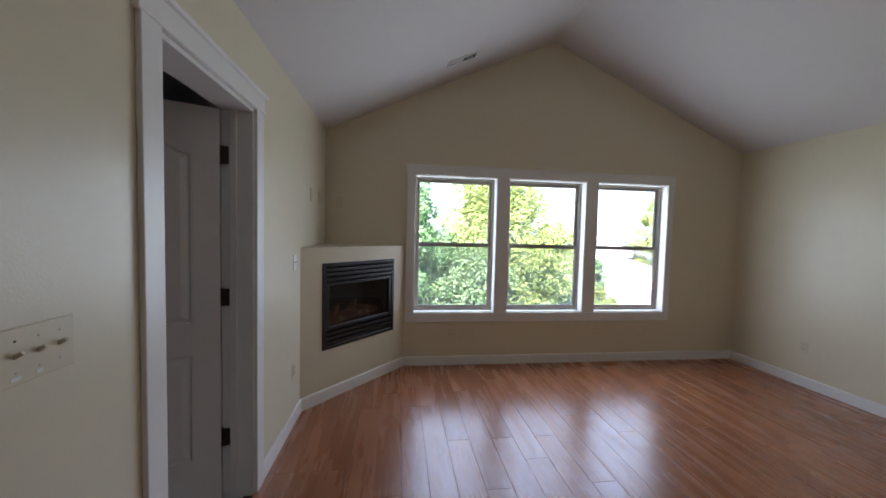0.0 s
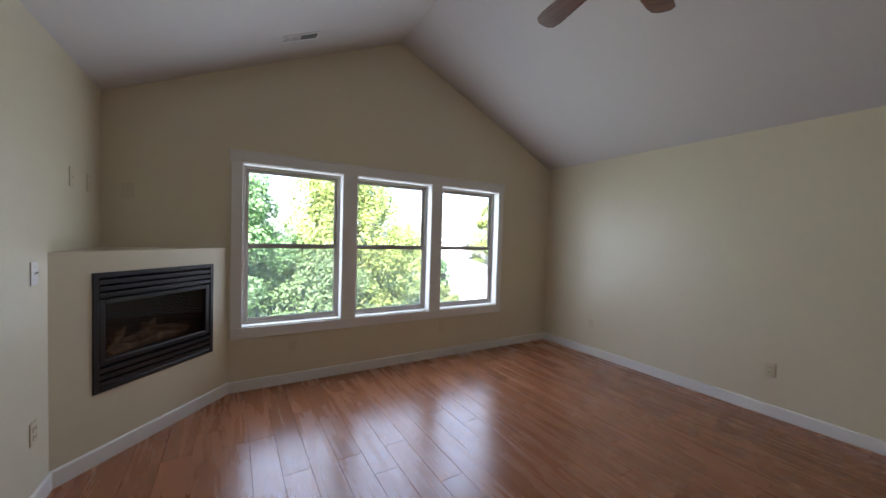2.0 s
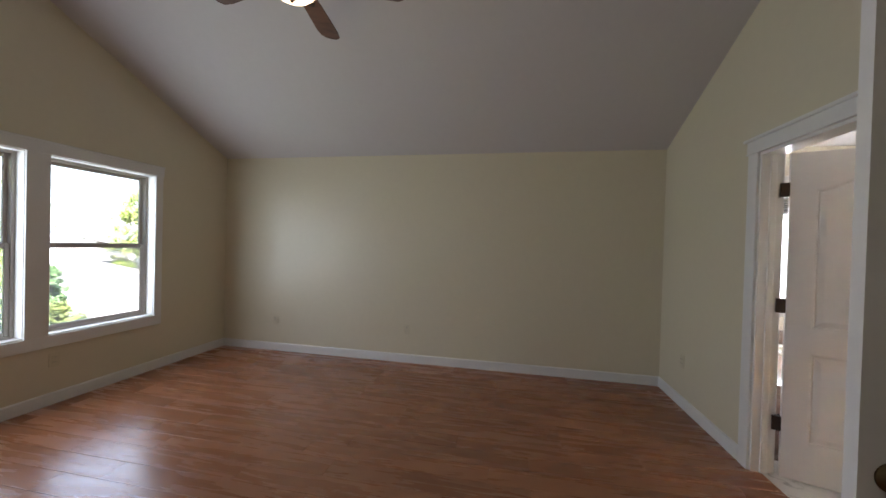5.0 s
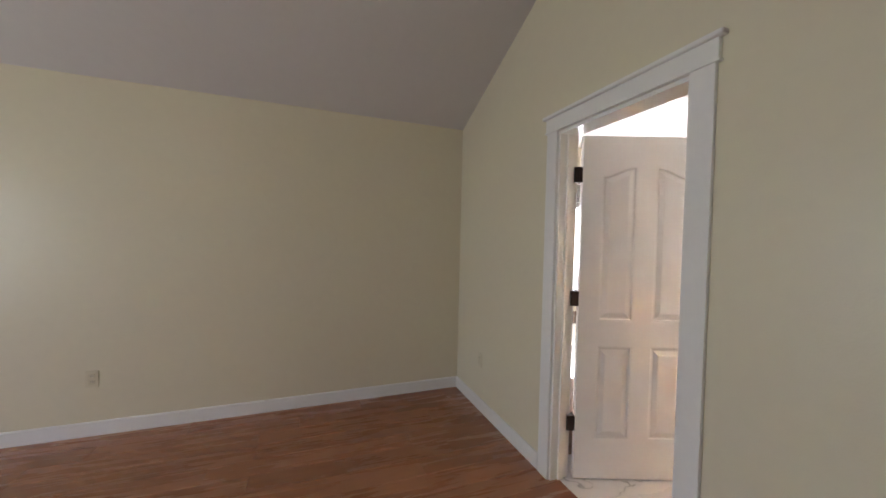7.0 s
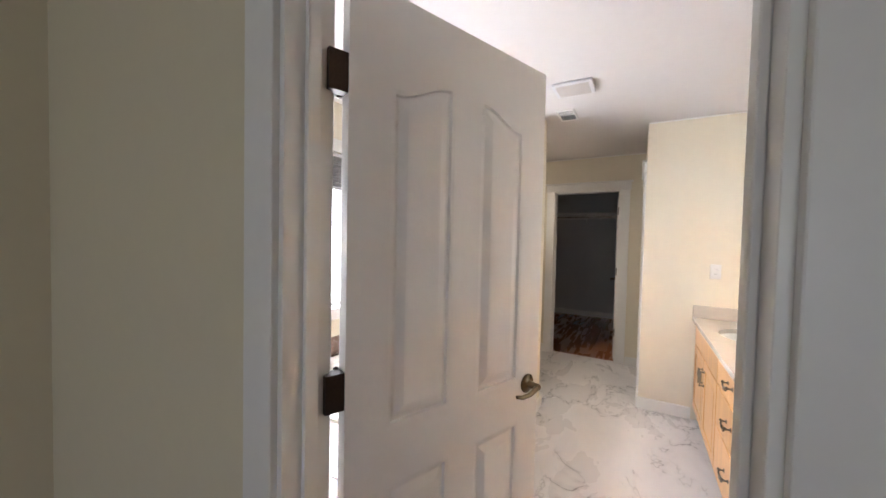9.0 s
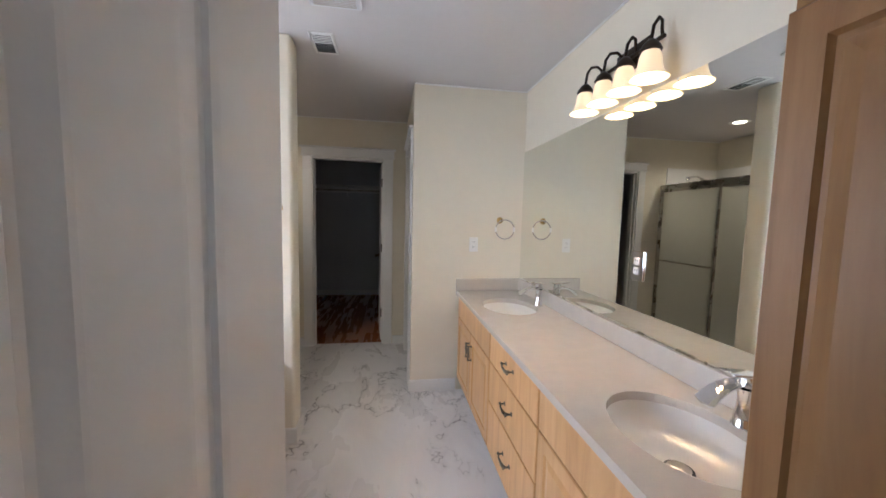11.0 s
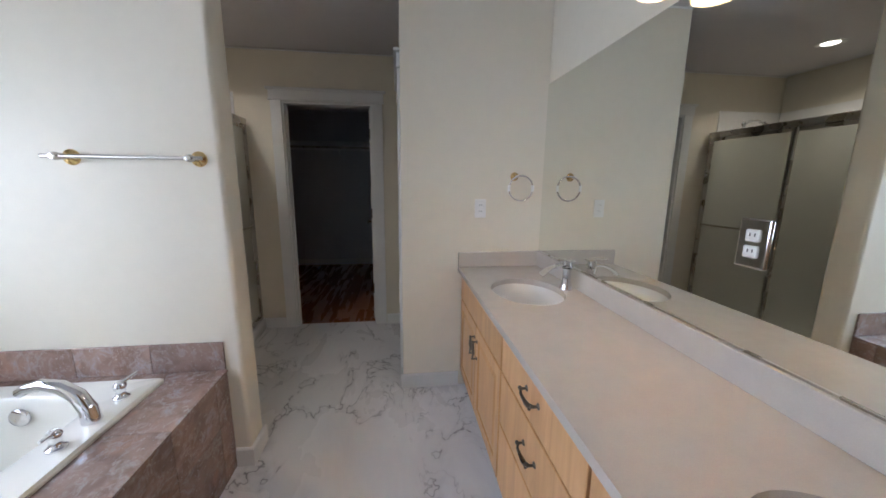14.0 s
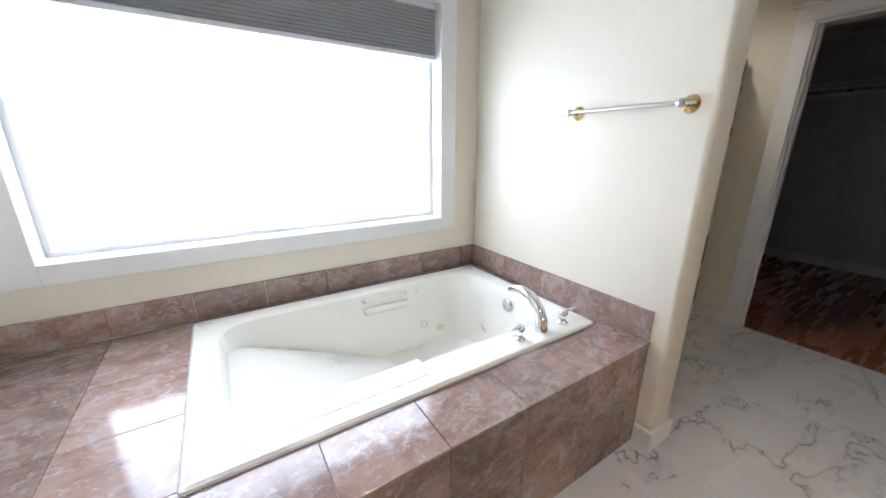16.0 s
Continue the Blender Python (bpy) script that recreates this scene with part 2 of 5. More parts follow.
M_GRASS = mat("lawn", (0.10, 0.15, 0.05), 0.9, var=0.3, scale=1.5, bump=0.5, bscale=20)
M_CONCRETE = mat("pale_concrete", (0.50, 0.48, 0.45), 0.9, var=0.1, scale=2)
M_SIDING = mat("pale_siding", (0.62, 0.62, 0.60), 0.7, var=0.05, scale=1)
M_ROOF = mat("roof_shingle", (0.20, 0.19, 0.19), 0.9, var=0.2, scale=4, bump=0.4, bscale=20)
M_PANE = mat("far_window", (0.03, 0.035, 0.04), 0.1)
M_VENTDARK = mat("vent_inside", (0.03, 0.03, 0.03), 0.9)


# ---- mesh helpers ----
def mesh_of(name, bm, material, smooth=False):
    me = bpy.data.meshes.new(name)
    bm.normal_update()
    if smooth:
        for f in bm.faces:
            f.smooth = True
        for e in bm.edges:
            if len(e.link_faces) == 2 and e.calc_face_angle(0) > 0.7:
                e.smooth = False
    bm.to_mesh(me)
    bm.free()
    if material:
        me.materials.append(material)
    return me


def part(name, bm, material, parent, label="", smooth=False):
    ob = new(name, mesh_of(name, bm, material, smooth))
    ob.parent = parent
    if label:
        ob["label"] = label
    return ob


def thing(name, label, category, m=None, group="", kind=""):
    ob = new(name)
    ob.empty_display_size = 0.1
    if m is not None:
        ob.matrix_world = m
    return tagged(ob, label, category, group, kind)


def solid(name, bm, material, label, category="", group="", kind="", m=None, smooth=False):
    ob = new(name, mesh_of(name, bm, material, smooth))
    if m is not None:
        ob.matrix_world = m
    return tagged(ob, label, category, group, kind)


def box(x0, y0, z0, x1, y1, z1, bev=0.0, seg=2, bm=None):
    """A box, with rounded edges where bev is given; added to bm if there is one."""
    b = bmesh.new()
    bmesh.ops.create_cube(b, size=1)
    for v in b.verts:
        v.co = Vector((x0 + (v.co.x + 0.5) * (x1 - x0), y0 + (v.co.y + 0.5) * (y1 - y0), z0 + (v.co.z + 0.5) * (z1 - z0)))
    if bev:
        bmesh.ops.bevel(b, geom=b.edges[:], offset=bev, segments=seg, affect="EDGES", profile=0.5)
    return join(bm, b)


def join(bm, b):
    if bm is None:
        return b
    tmp = bpy.data.meshes.new("tmp")
    b.to_mesh(tmp)
    b.free()
    bm.from_mesh(tmp)
    bpy.data.meshes.remove(tmp)
    return bm


def lathe(profile, seg=24, m=None, bm=None):
    """Turns (radius, height) pairs round z."""
    b = bmesh.new()
    rings = []
    for r, z in profile:
        if r < 1e-5:
            rings.append([b.verts.new((0, 0, z))])
        else:
            rings.append([b.verts.new((r * math.cos(2 * math.pi * i / seg), r * math.sin(2 * math.pi * i / seg), z)) for i in range(seg)])
    for a, c in zip(rings, rings[1:]):
        for i in range(seg):
            j = (i + 1) % seg
            if len(a) == 1 and len(c) > 1:
                b.faces.new((a[0], c[j], c[i]))
            elif len(c) == 1 and len(a) > 1:
                b.faces.new((a[i], a[j], c[0]))
            elif len(a) > 1:
                b.faces.new((a[i], a[j], c[j], c[i]))
    if m is not None:
        b.transform(m)
    bmesh.ops.recalc_face_normals(b, faces=b.faces)
    return join(bm, b)


def tube(points, radius, seg=10, bm=None, flat=1.0):
    """A round bar along points; radius may be a list; flat squeezes it."""
    b = bmesh.new()
    pts = [Vector(p) for p in points]
    rad = radius if isinstance(radius, (list, tuple)) else [radius] * len(pts)
    rings, ref = [], None
    for i, p in enumerate(pts):
        d = (pts[min(i + 1, len(pts) - 1)] - pts[max(i - 1, 0)]).normalized()
        if ref is None:
            ref = d.orthogonal().normalized()
        ref = (ref - d * ref.dot(d)).normalized()
        side = d.cross(ref)
        rings.append([b.verts.new(p + (ref * math.cos(a) + side * math.sin(a) * flat) * rad[i]) for a in (2 * math.pi * k / seg for k in range(seg))])
    for a, c in zip(rings, rings[1:]):
        for k in range(seg):
            b.faces.new((a[k], a[(k + 1) % seg], c[(k + 1) % seg], c[k]))
    b.faces.new(rings[0][::-1]), b.faces.new(rings[-1])
    bmesh.ops.recalc_face_normals(b, faces=b.faces)
    return join(bm, b)


def arc(c, r, a0, a1, u, v, n=10):
    c, u, v = Vector(c), Vector(u), Vector(v)
    return [c + r * (u * math.cos(radians(a0 + (a1 - a0) * i / n)) + v * math.sin(radians(a0 + (a1 - a0) * i / n))) for i in range(n + 1)]


def wall_bm(axis, p0, p1, u0, u1, z0, z1, holes=(), bm=None):
    """A wall of thickness p0..p1 across axis, from u0 to u1 along it, with openings (u0, u1, z0, z1) right through."""
    b = bmesh.new()
    us = sorted({u0, u1, *[h[0] for h in holes], *[h[1] for h in holes]})
    zs = sorted({z0, z1, *[h[2] for h in holes], *[h[3] for h in holes]})
    us, zs = [u for u in us if u0 <= u <= u1], [z for z in zs if z0 <= z <= z1]

    def full(i, j):
        if not (0 <= i < len(us) - 1 and 0 <= j < len(zs) - 1):
            return False
        u, z = (us[i] + us[i + 1]) / 2, (zs[j] + zs[j + 1]) / 2
        return not any(h[0] < u < h[1] and h[2] < z < h[3] for h in holes)

    def quad(*pts):
        b.faces.new([b.verts.new((p, u, z) if axis == "x" else (u, p, z)) for p, u, z in pts])

    for i in range(len(us) - 1):
        for j in range(len(zs) - 1):
            if full(i, j):
                a, c, e, f = us[i], us[i + 1], zs[j], zs[j + 1]
                for p in (p0, p1):
                    quad((p, a, e), (p, c, e), (p, c, f), (p, a, f))
                for di, dj, s in ((-1, 0, ((a, e), (a, f))), (1, 0, ((c, e), (c, f))), (0, -1, ((a, e), (c, e))), (0, 1, ((a, f), (c, f)))):
                    if not full(i + di, j + dj):
                        (ua, za), (ub, zb) = s
                        quad((p0, ua, za), (p1, ua, za), (p1, ub, zb), (p0, ub, zb))
    bmesh.ops.remove_doubles(b, verts=b.verts, dist=1e-5)
    bmesh.ops.recalc_face_normals(b, faces=b.faces)
    return join(bm, b)


def prism(poly, axis, p0, p1, bm=None):
    """A polygon of (u, z) pairs stretched from p0 to p1 along axis ('x', 'y' or 'z')."""
    b = bmesh.new()
    at = {"x": lambda p, u, z: (p, u, z), "y": lambda p, u, z: (u, p, z), "z": lambda p, u, z: (u, z, p)}[axis]
    a, c = [b.verts.new(at(p0, *q)) for q in poly], [b.verts.new(at(p1, *q)) for q in poly]
    b.faces.new(a), b.faces.new(c[::-1])
    for i in range(len(poly)):
        j = (i + 1) % len(poly)
        b.faces.new((a[j], a[i], c[i], c[j]))
    bmesh.ops.recalc_face_normals(b, faces=b.faces)
    return join(bm, b)


# ---- plan ----
XW, XE, YN, YS = -0.214, 4.54, 4.224, -0.998
EAVE, RIDGE_X, RIDGE = 2.443, 2.163, 3.518
T = 0.115
YB = YS - T                      # bath side of the door wall
XM, XT, YV, YT, YC = 1.578, 4.56, -4.016, -3.436, -5.147
XP, CEIL = 2.483, 2.447
WIN = [(0.700, 1.58), (1.720, 2.60), (2.742, 3.60)]
WZ0, WZ1 = 0.575, 2.032
LD = (1.715, 2.456)              # side-room door, along y
BD = (2.386, 3.150)              # bath door, along x
ED = (0.67, 1.47)                # entry door, along x
CD = (2.714, 3.482)              # closet door, along x
TD = (-4.93, -4.19)              # passage door, along y
DH = 2.045
WX = 3.230                       # free end of the wing wall
TW = (-3.162, -1.345, 0.868, 2.075)

# bedroom walls
b = wall_bm("y", YN, YN + 0.17, XW - T, XE + 0.17, -0.2, EAVE, [(a, c, WZ0, WZ1) for a, c in WIN])
prism([(XW - T, EAVE), (XE + 0.17, EAVE), (RIDGE_X, RIDGE + 0.06)], "y", YN, YN + 0.17, b)
solid("wall_north", b, M_WALL, "cream painted gable wall with three windows", "wall", kind="structure")
b = wall_bm("y", YB, YS, XW - T, XE + 0.17, 0, EAVE, [(*BD, 0, DH), (*ED, 0, DH)])
prism([(XW - T, EAVE), (XE + 0.17, EAVE), (RIDGE_X, RIDGE + 0.06)], "y", YB + 0.002, YS, b)
solid("wall_south", b, M_WALL, "cream painted gable wall with two door openings", "wall", kind="structure")
solid("wall_east", wall_bm("x", XE, XE + 0.17, YS, YN, 0, EAVE), M_WALL, "plain cream painted wall", "wall", kind="structure")
LT = 0.15
solid("wall_west", wall_bm("x", XW - LT, XW, YS, YN, 0, EAVE, [(*LD, 0, DH)]), M_WALL, "cream painted wall with a door opening", "wall", kind="structure")
sl, sr = (RIDGE - EAVE) / (RIDGE_X - XW), (RIDGE - EAVE) / (XE - RIDGE_X)
b = prism([(XW - 0.2, EAVE - 0.2 * sl), (RIDGE_X, RIDGE), (XE + 0.25, EAVE - 0.25 * sr), (XE + 0.25, EAVE + 0.12), (RIDGE_X, RIDGE + 0.2), (XW - 0.2, EAVE + 0.12)], "y", YS - T, YN + 0.17)
solid("ceiling", b, M_CEIL, "off-white vaulted ceiling", "ceiling", kind="structure")

# floors
solid("subfloor", box(XW - 0.15, YS - 0.06, -0.12, XE + 0.17, YN + 0.02, -0.006), M_GAP, "dark underlay below the planks", "floor", kind="structure")
bath_floor = solid("floor", box(1.45, YC - 0.06, -0.12, XT + 0.17, YS - 0.06, 0.0), M_MARBLE, "white grey-veined marble-look vinyl floor", "floor", kind="structure")

# bath walls
solid("wall_mirror", wall_bm("x", XM - T, XM, YV - T, YB, 0, CEIL), M_BATHWALL, "pale cream bathroom wall behind the mirror", "wall", kind="structure")
solid("wall_vanity_end", wall_bm("y", YV - T, YV, XM, XP, 0, CEIL), M_BATHWALL, "pale cream wall at the end of the vanity", "wall", kind="structure")
solid("wall_passage", wall_bm("x", XP - T, XP, YC, YV - T, 0, CEIL, [(*TD, 0, DH)]), M_BATHWALL, "cream passage wall with a door", "wall", kind="structure")
solid("wall_bath_east", wall_bm("x", XT, XT + 0.17, YC - 0.1, YB, 0, CEIL, [(TW[0], TW[1], TW[2], TW[3])]), M_BATHWALL, "cream bathroom wall with a large window", "wall", kind="structure")
solid("wall_closet_front", wall_bm("y", YC - T, YC, XP - T, XT, 0, CEIL, [(*CD, 0, DH)]), M_BATHWALL, "cream wall with the closet door opening", "wall", kind="structure")
solid("wall_bath_north", wall_bm("y", YB - 0.006, YB - 0.0005, XM, XT, 0, CEIL, [(*BD, 0, DH)]), M_BATHWALL, "cream bathroom face of the door wall", "wall", kind="structure")
wb = box(WX, YT - 0.155, 0, XT, YT, CEIL, 0.022, 4)
solid("wall_wing", wb, M_BATHWALL, "cream wing wall with rounded corners beside the bathtub", "wall", kind="structure", smooth=True)
solid("ceiling_bath", box(1.45, YC - 0.1, CEIL, XT + 0.17, YB - 0.006, CEIL + 0.1), M_CEIL, "white flat bathroom ceiling", "ceiling", kind="structure")

# thin painted bead where the bath walls meet the ceiling
for q in ((XM, YV, XP, YV + 0.012), (XM, YV + 0.012, XM + 0.012, YB - 0.006), (XP, YC, XT, YC + 0.012)):
    solid("trim", box(q[0], q[1], CEIL - 0.012, q[2], q[3], CEIL - 0.0005, 0.004, 1), M_TRIM, "thin white bead along the ceiling edge", "trim", kind="structure")

# closet beyond, side room and hall
CY = -7.75
for nm, cw in (("wall_closet_back", wall_bm("y", CY - 0.1, CY, 1.9, 4.4, 0, CEIL)), ("wall_closet_west", wall_bm("x", 1.8, 1.9, CY - 0.1, YC - T, 0, CEIL)), ("wall_closet_east", wall_bm("x", 4.4, 4.5, CY - 0.1, YC - T, 0, CEIL))):
    solid(nm, cw, M_DIMWALL, "pale grey closet wall", "wall", kind="structure")
solid("ceiling_closet", box(1.8, CY - 0.1, CEIL, 4.5, YC - 0.1, CEIL + 0.1), M_CEIL, "closet ceiling", "ceiling", kind="structure")
solid("subfloor_closet", box(1.8, CY - 0.1, -0.12, 4.5, YC - 0.06, -0.006), M_GAP, "dark underlay below the closet planks", "floor", kind="structure")
solid("wall_toilet_room", join(wall_bm("x", 1.36, 1.46, YC - T, YV - T, 0, CEIL), wall_bm("y", YC - T - 0.1, YC - T - 0.002, 1.36, XP - T, 0, CEIL)), M_DIMWALL, "plain closing wall", "wall", kind="structure")
SX = XW - LT
solid("wall_side_room", join(wall_bm("x", SX - 1.7, SX - 1.6, 0.6, 3.9, 0, CEIL), join(wall_bm("y", 0.5, 0.6, SX - 1.7, SX, 0, CEIL), wall_bm("y", 3.9, 4.0, SX - 1.7, SX, 0, CEIL))),
      M_DIMWALL, "grey walls of the unlit side room", "wall", kind="structure")
solid("ceiling_side_room", box(SX - 1.7, 0.5, CEIL, SX, 4.0, CEIL + 0.1), M_CEIL, "unlit side room ceiling", "ceiling", kind="structure")
solid("floor_side_room", box(SX - 1.7, 0.5, -0.12, SX + 0.1, 4.0, -0.001), M_MARBLE, "pale floor of the side room", "floor", kind="structure")
solid("wall_hall", join(wall_bm("x", -0.4, -0.3, -2.6, YB, 0, CEIL), wall_bm("y", -2.7, -2.6, -0.4, XM - T, 0, CEIL)), M_WALL, "plain cream hall wall", "wall", kind="structure")
solid("ceiling_hall", box(-0.4, -2.7, CEIL, 1.45, YB - 0.003, CEIL + 0.1), M_CEIL, "hall ceiling", "ceiling", kind="structure")
solid("floor_hall", box(-0.4, -2.7, -0.12, 1.449, YS - 0.06, -0.001), M_FLOOR, "brown wooden hall floor", "floor", kind="structure")


# ---- trim ----
def base_run(p, q, nrm, h=0.098, t=0.014):
    """A baseboard from p to q along a wall whose room side is nrm, with an eased top."""
    p, q, nrm = Vector((*p, 0)), Vector((*q, 0)), Vector((*nrm, 0))
    b = bmesh.new()
    prof = [(0, 0), (t, 0), (t, h - 0.008), (t - 0.006, h), (0, h)]
    ra, rb = [[b.verts.new(o + nrm * d + Vector((0, 0, z))) for d, z in prof] for o in (p, q)]
    for i in range(5):
        j = (i + 1) % 5
        b.faces.new((ra[i], ra[j], rb[j], rb[i]))
    b.faces.new(ra[::-1]), b.faces.new(rb)
    bmesh.ops.recalc_face_normals(b, faces=b.faces)
    return b


FPA, FPB = Vector((XW, 3.325)), Vector((0.60, YN))
fpd = (FPB - FPA).normalized()
fpn = Vector((fpd.y, -fpd.x))
runs = [((FPB.x, YN), (XE, YN), (0, -1)), ((XE, YN), (XE, YS), (-1, 0)), ((XE, YS), (BD[1] + 0.095, YS), (0, 1)), ((BD[0] - 0.095, YS), (ED[1] + 0.095, YS), (0, 1)),
        ((XW, LD[1] + 0.09), (XW, FPA.y), (1, 0)), ((XW, YS), (XW, LD[0] - 0.09), (1, 0)), (tuple(FPA), tuple(FPB), tuple(fpn)),
        ((XP, YV), (2.11, YV), (0, 1)), ((XP, YV), (XP, TD[1] + 0.09), (1, 0)), ((XP, YC), (CD[0] - 0.09, YC), (0, 1)), ((CD[1] + 0.09, YC), (3.78, YC), (0, 1)),
        ((WX, YT - 0.155), (WX, YT), (-1, 0)), ((WX - 0.014, YT - 0.155), (3.75, YT - 0.155), (0, -1)), ((WX - 0.014, YT), (3.298, YT), (0, 1)),
        ((1.9, CY), (4.4, CY), (0, 1)), ((BD[1] + 0.09, YB - 0.006), (3.29, YB - 0.006), (0, -1))]
for a, c, nn in runs:
    solid("baseboard", base_run(a, c, nn), M_TRIM, "white painted baseboard along the wall", "baseboard", kind="structure")


def door_trim(name, m, w, depth, label, both=True):
    """Jambs, stop, side boards, head board and cap round an opening: local x along it, room side at -y."""
    root = thing(name, label, "door frame", m, kind="structure")
    j = 0.019
    for x0, x1 in ((0, j), (w - j, w)):
        part("jamb", box(x0, -0.001, 0, x1, depth + 0.001, DH, 0.001, 1), M_TRIM, root)
    part("head_jamb", box(j, -0.001, DH - j, w - j, depth + 0.001, DH, 0.001, 1), M_TRIM, root)
    for x0, x1 in ((j, j + 0.011), (w - j - 0.011, w - j)):
        part("door_stop", box(x0, depth - 0.075, 0, x1, depth - 0.04, DH - j, 0.002, 1), M_TRIM, root)
    for s in ((-1, 1) if both else (-1,)):
        y0, y1 = (-0.018, 0.0) if s < 0 else (depth, depth + 0.018)
        e = -0.002 if s < 0 else 0.002
        for x0, x1 in ((-0.085, 0.006), (w - 0.006, w + 0.085)):
            part("side_board", box(x0, y0, 0, x1, y1, DH + 0.004, 0.003, 2), M_TRIM, root)
        part("head_board", box(-0.095, y0 + min(e, 0), DH + 0.004, w + 0.095, y1 + max(e, 0), DH + 0.085, 0.002, 1), M_TRIM, root)
        part("bead", box(-0.102, y0 + 3 * min(e, 0), DH + 0.000, w + 0.102, y1 + 3 * max(e, 0), DH + 0.012, 0.004, 2), M_TRIM, root)
        part("cap", box(-0.115, y0 + 9 * min(e, 0), DH + 0.085, w + 0.115, y1 + 9 * max(e, 0), DH + 0.105, 0.006, 2), M_TRIM, root)
    return root


door_trim("trim_bath_door", pose(BD[1], YS, 0, rz=180), BD[1] - BD[0], T + 0.006, "white painted door frame with a capped head board")
door_trim("trim_entry_door", pose(ED[1], YS, 0, rz=180), ED[1] - ED[0], T, "white painted entry door frame")
door_trim("trim_side_door", pose(XW, LD[0], 0, rz=90), LD[1] - LD[0], LT, "white painted side door frame with a capped head board")
closet_trim = door_trim("trim_closet_door", pose(CD[1], YC, 0, rz=180), CD[1] - CD[0], T, "white painted closet door frame")
for z in (0.335, 1.075, 1.80):
    hx = CD[1] - CD[0] - 0.019
    b = box(hx - 0.003, T - 0.037, z - 0.046, hx + 0.001, T + 0.002, z + 0.046, 0.001, 1)
    lathe([(0, z - 0.048), (0.007, z - 0.046), (0.007, z + 0.046), (0, z + 0.048)], 10, pose(hx - 0.006, T + 0.006, 0), b)
    part("hinge", b, M_BRONZE, closet_trim, "dark bronze hinge", True)
door_trim("trim_passage_door", pose(XP, TD[0], 0, rz=90), TD[1] - TD[0], T, "white painted passage door frame", False)


def door_leaf(name, m, w, label, lever=True, flip=1):
    """Moulded four-panel leaf with arched upper panels: hinge line at local x = 0, leaf along +x, thickness about y = 0."""
    root = thing(name, label, "door", m, kind="structure")
    t, h, rec = 0.0175, 2.025, 0.0095
    st, mid = 0.112, 0.105
    pw = (w - 2 * st - mid) / 2
    cols = [(st, st + pw, 1), (st + pw + mid, w - st, -1)]
    part("core", box(0.002, -t + rec, 0.010, w - 0.002, t - rec, h - 0.002), M_DOOR, root)
    rows = [(0.24, 0.80, 0.0), (0.945, 1.80, 0.055)]

    def top(u, col, rise):
        k = (u - col[0]) / (col[1] - col[0])
        k = k if col[2] > 0 else 1 - k
        return rise * (0.5 - 0.5 * math.cos(math.pi * min(1, max(0, (k - 0.08) / 0.84))))

    for x0, x1 in ((0, st), (st + pw, st + pw + mid), (w - st, w)):
        part("stile", box(x0, -t, 0.008, x1, t, h), M_DOOR, root)
    n = 12
    for c in cols:
        part("rail", box(c[0], -t, 0.008, c[1], t, rows[0][0]), M_DOOR, root)
        part("rail", box(c[0], -t, rows[0][1], c[1], t, rows[1][0]), M_DOOR, root)
        us = [c[0] + (c[1] - c[0]) * i / n for i in range(n + 1)]
        part("rail", prism([(u, rows[1][1] + top(u, c, rows[1][2])) for u in us] + [(c[1], h), (c[0], h)], "y", -t, t), M_DOOR, root)
    for s in (-1, 1):
        for c in cols:
            for z0, z1, rise in rows:
                b = bmesh.new()
                loops = []
                for ins, dep in ((0.0, 0.0), (0.012, rec * 0.15), (0.016, rec * 0.95), (0.024, rec * 0.95), (0.050, rec * 0.05), (0.056, 0.0)):
                    y = s * (t - dep) if ins else s * t
                    pts = [(c[0] + ins, z0 + ins), (c[1] - ins, z0 + ins)]
                    for i in range(n, -1, -1):
                        u = c[0] + ins + (c[1] - c[0] - 2 * ins) * i / n
                        pts.append((u, z1 - ins + top(u, c, rise)))
                    loops.append([b.verts.new((u, y, z)) for u, z in pts])
                for a, d in zip(loops, loops[1:]):
                    for i in range(len(a)):
                        k = (i + 1) % len(a)
                        b.faces.new((a[i], a[k], d[k], d[i]))
                b.faces.new(loops[-1])
                bmesh.ops.recalc_face_normals(b, faces=b.faces)
                part("moulded_panel", b, M_DOOR, root)
    for z in (0.335, 1.075, 1.80):
        b = lathe([(0, -0.048), (0.0065, -0.046), (0.0065, 0.046), (0, 0.05)], 10, pose(-0.006, flip * (t + 0.004), z))
        box(0.0, flip * t - 0.001, z - 0.044, 0.03, flip * t + 0.0015, z + 0.044, bm=b)
        box(-0.045, -0.016 if flip < 0 else -0.016, z - 0.044, -0.0005, 0.018, z + 0.044, 0.0, bm=b)
        part("hinge", b, M_BRONZE, root, "dark bronze hinge", True)
    if lever:
        for s in (-1, 1):
            k = w - 0.062
            r = pose(k, s * t, 0.925, rx=-90 * s)
            b = lathe([(0, 0), (0.033, 0), (0.033, 0.004), (0.026, 0.009), (0.014, 0.012), (0.011, 0.03), (0.013, 0.045), (0.011, 0.052), (0, 0.054)], 24, r)
            tube([(k, s * (t + 0.045), 0.925), (k - 0.02, s * (t + 0.05), 0.922), (k - 0.05, s * (t + 0.05), 0.913), (k - 0.085, s * (t + 0.047), 0.912), (k - 0.11, s * (t + 0.045), 0.920)],
                 [0.010, 0.009, 0.0075, 0.007, 0.006], 12, b, 0.8)
            part("lever_handle", b, M_ANTIQUE, root, "antique brass lever on a round rose", True)
    return root


def heading(dx, dy):
    return math.degrees(math.atan2(dy, dx))


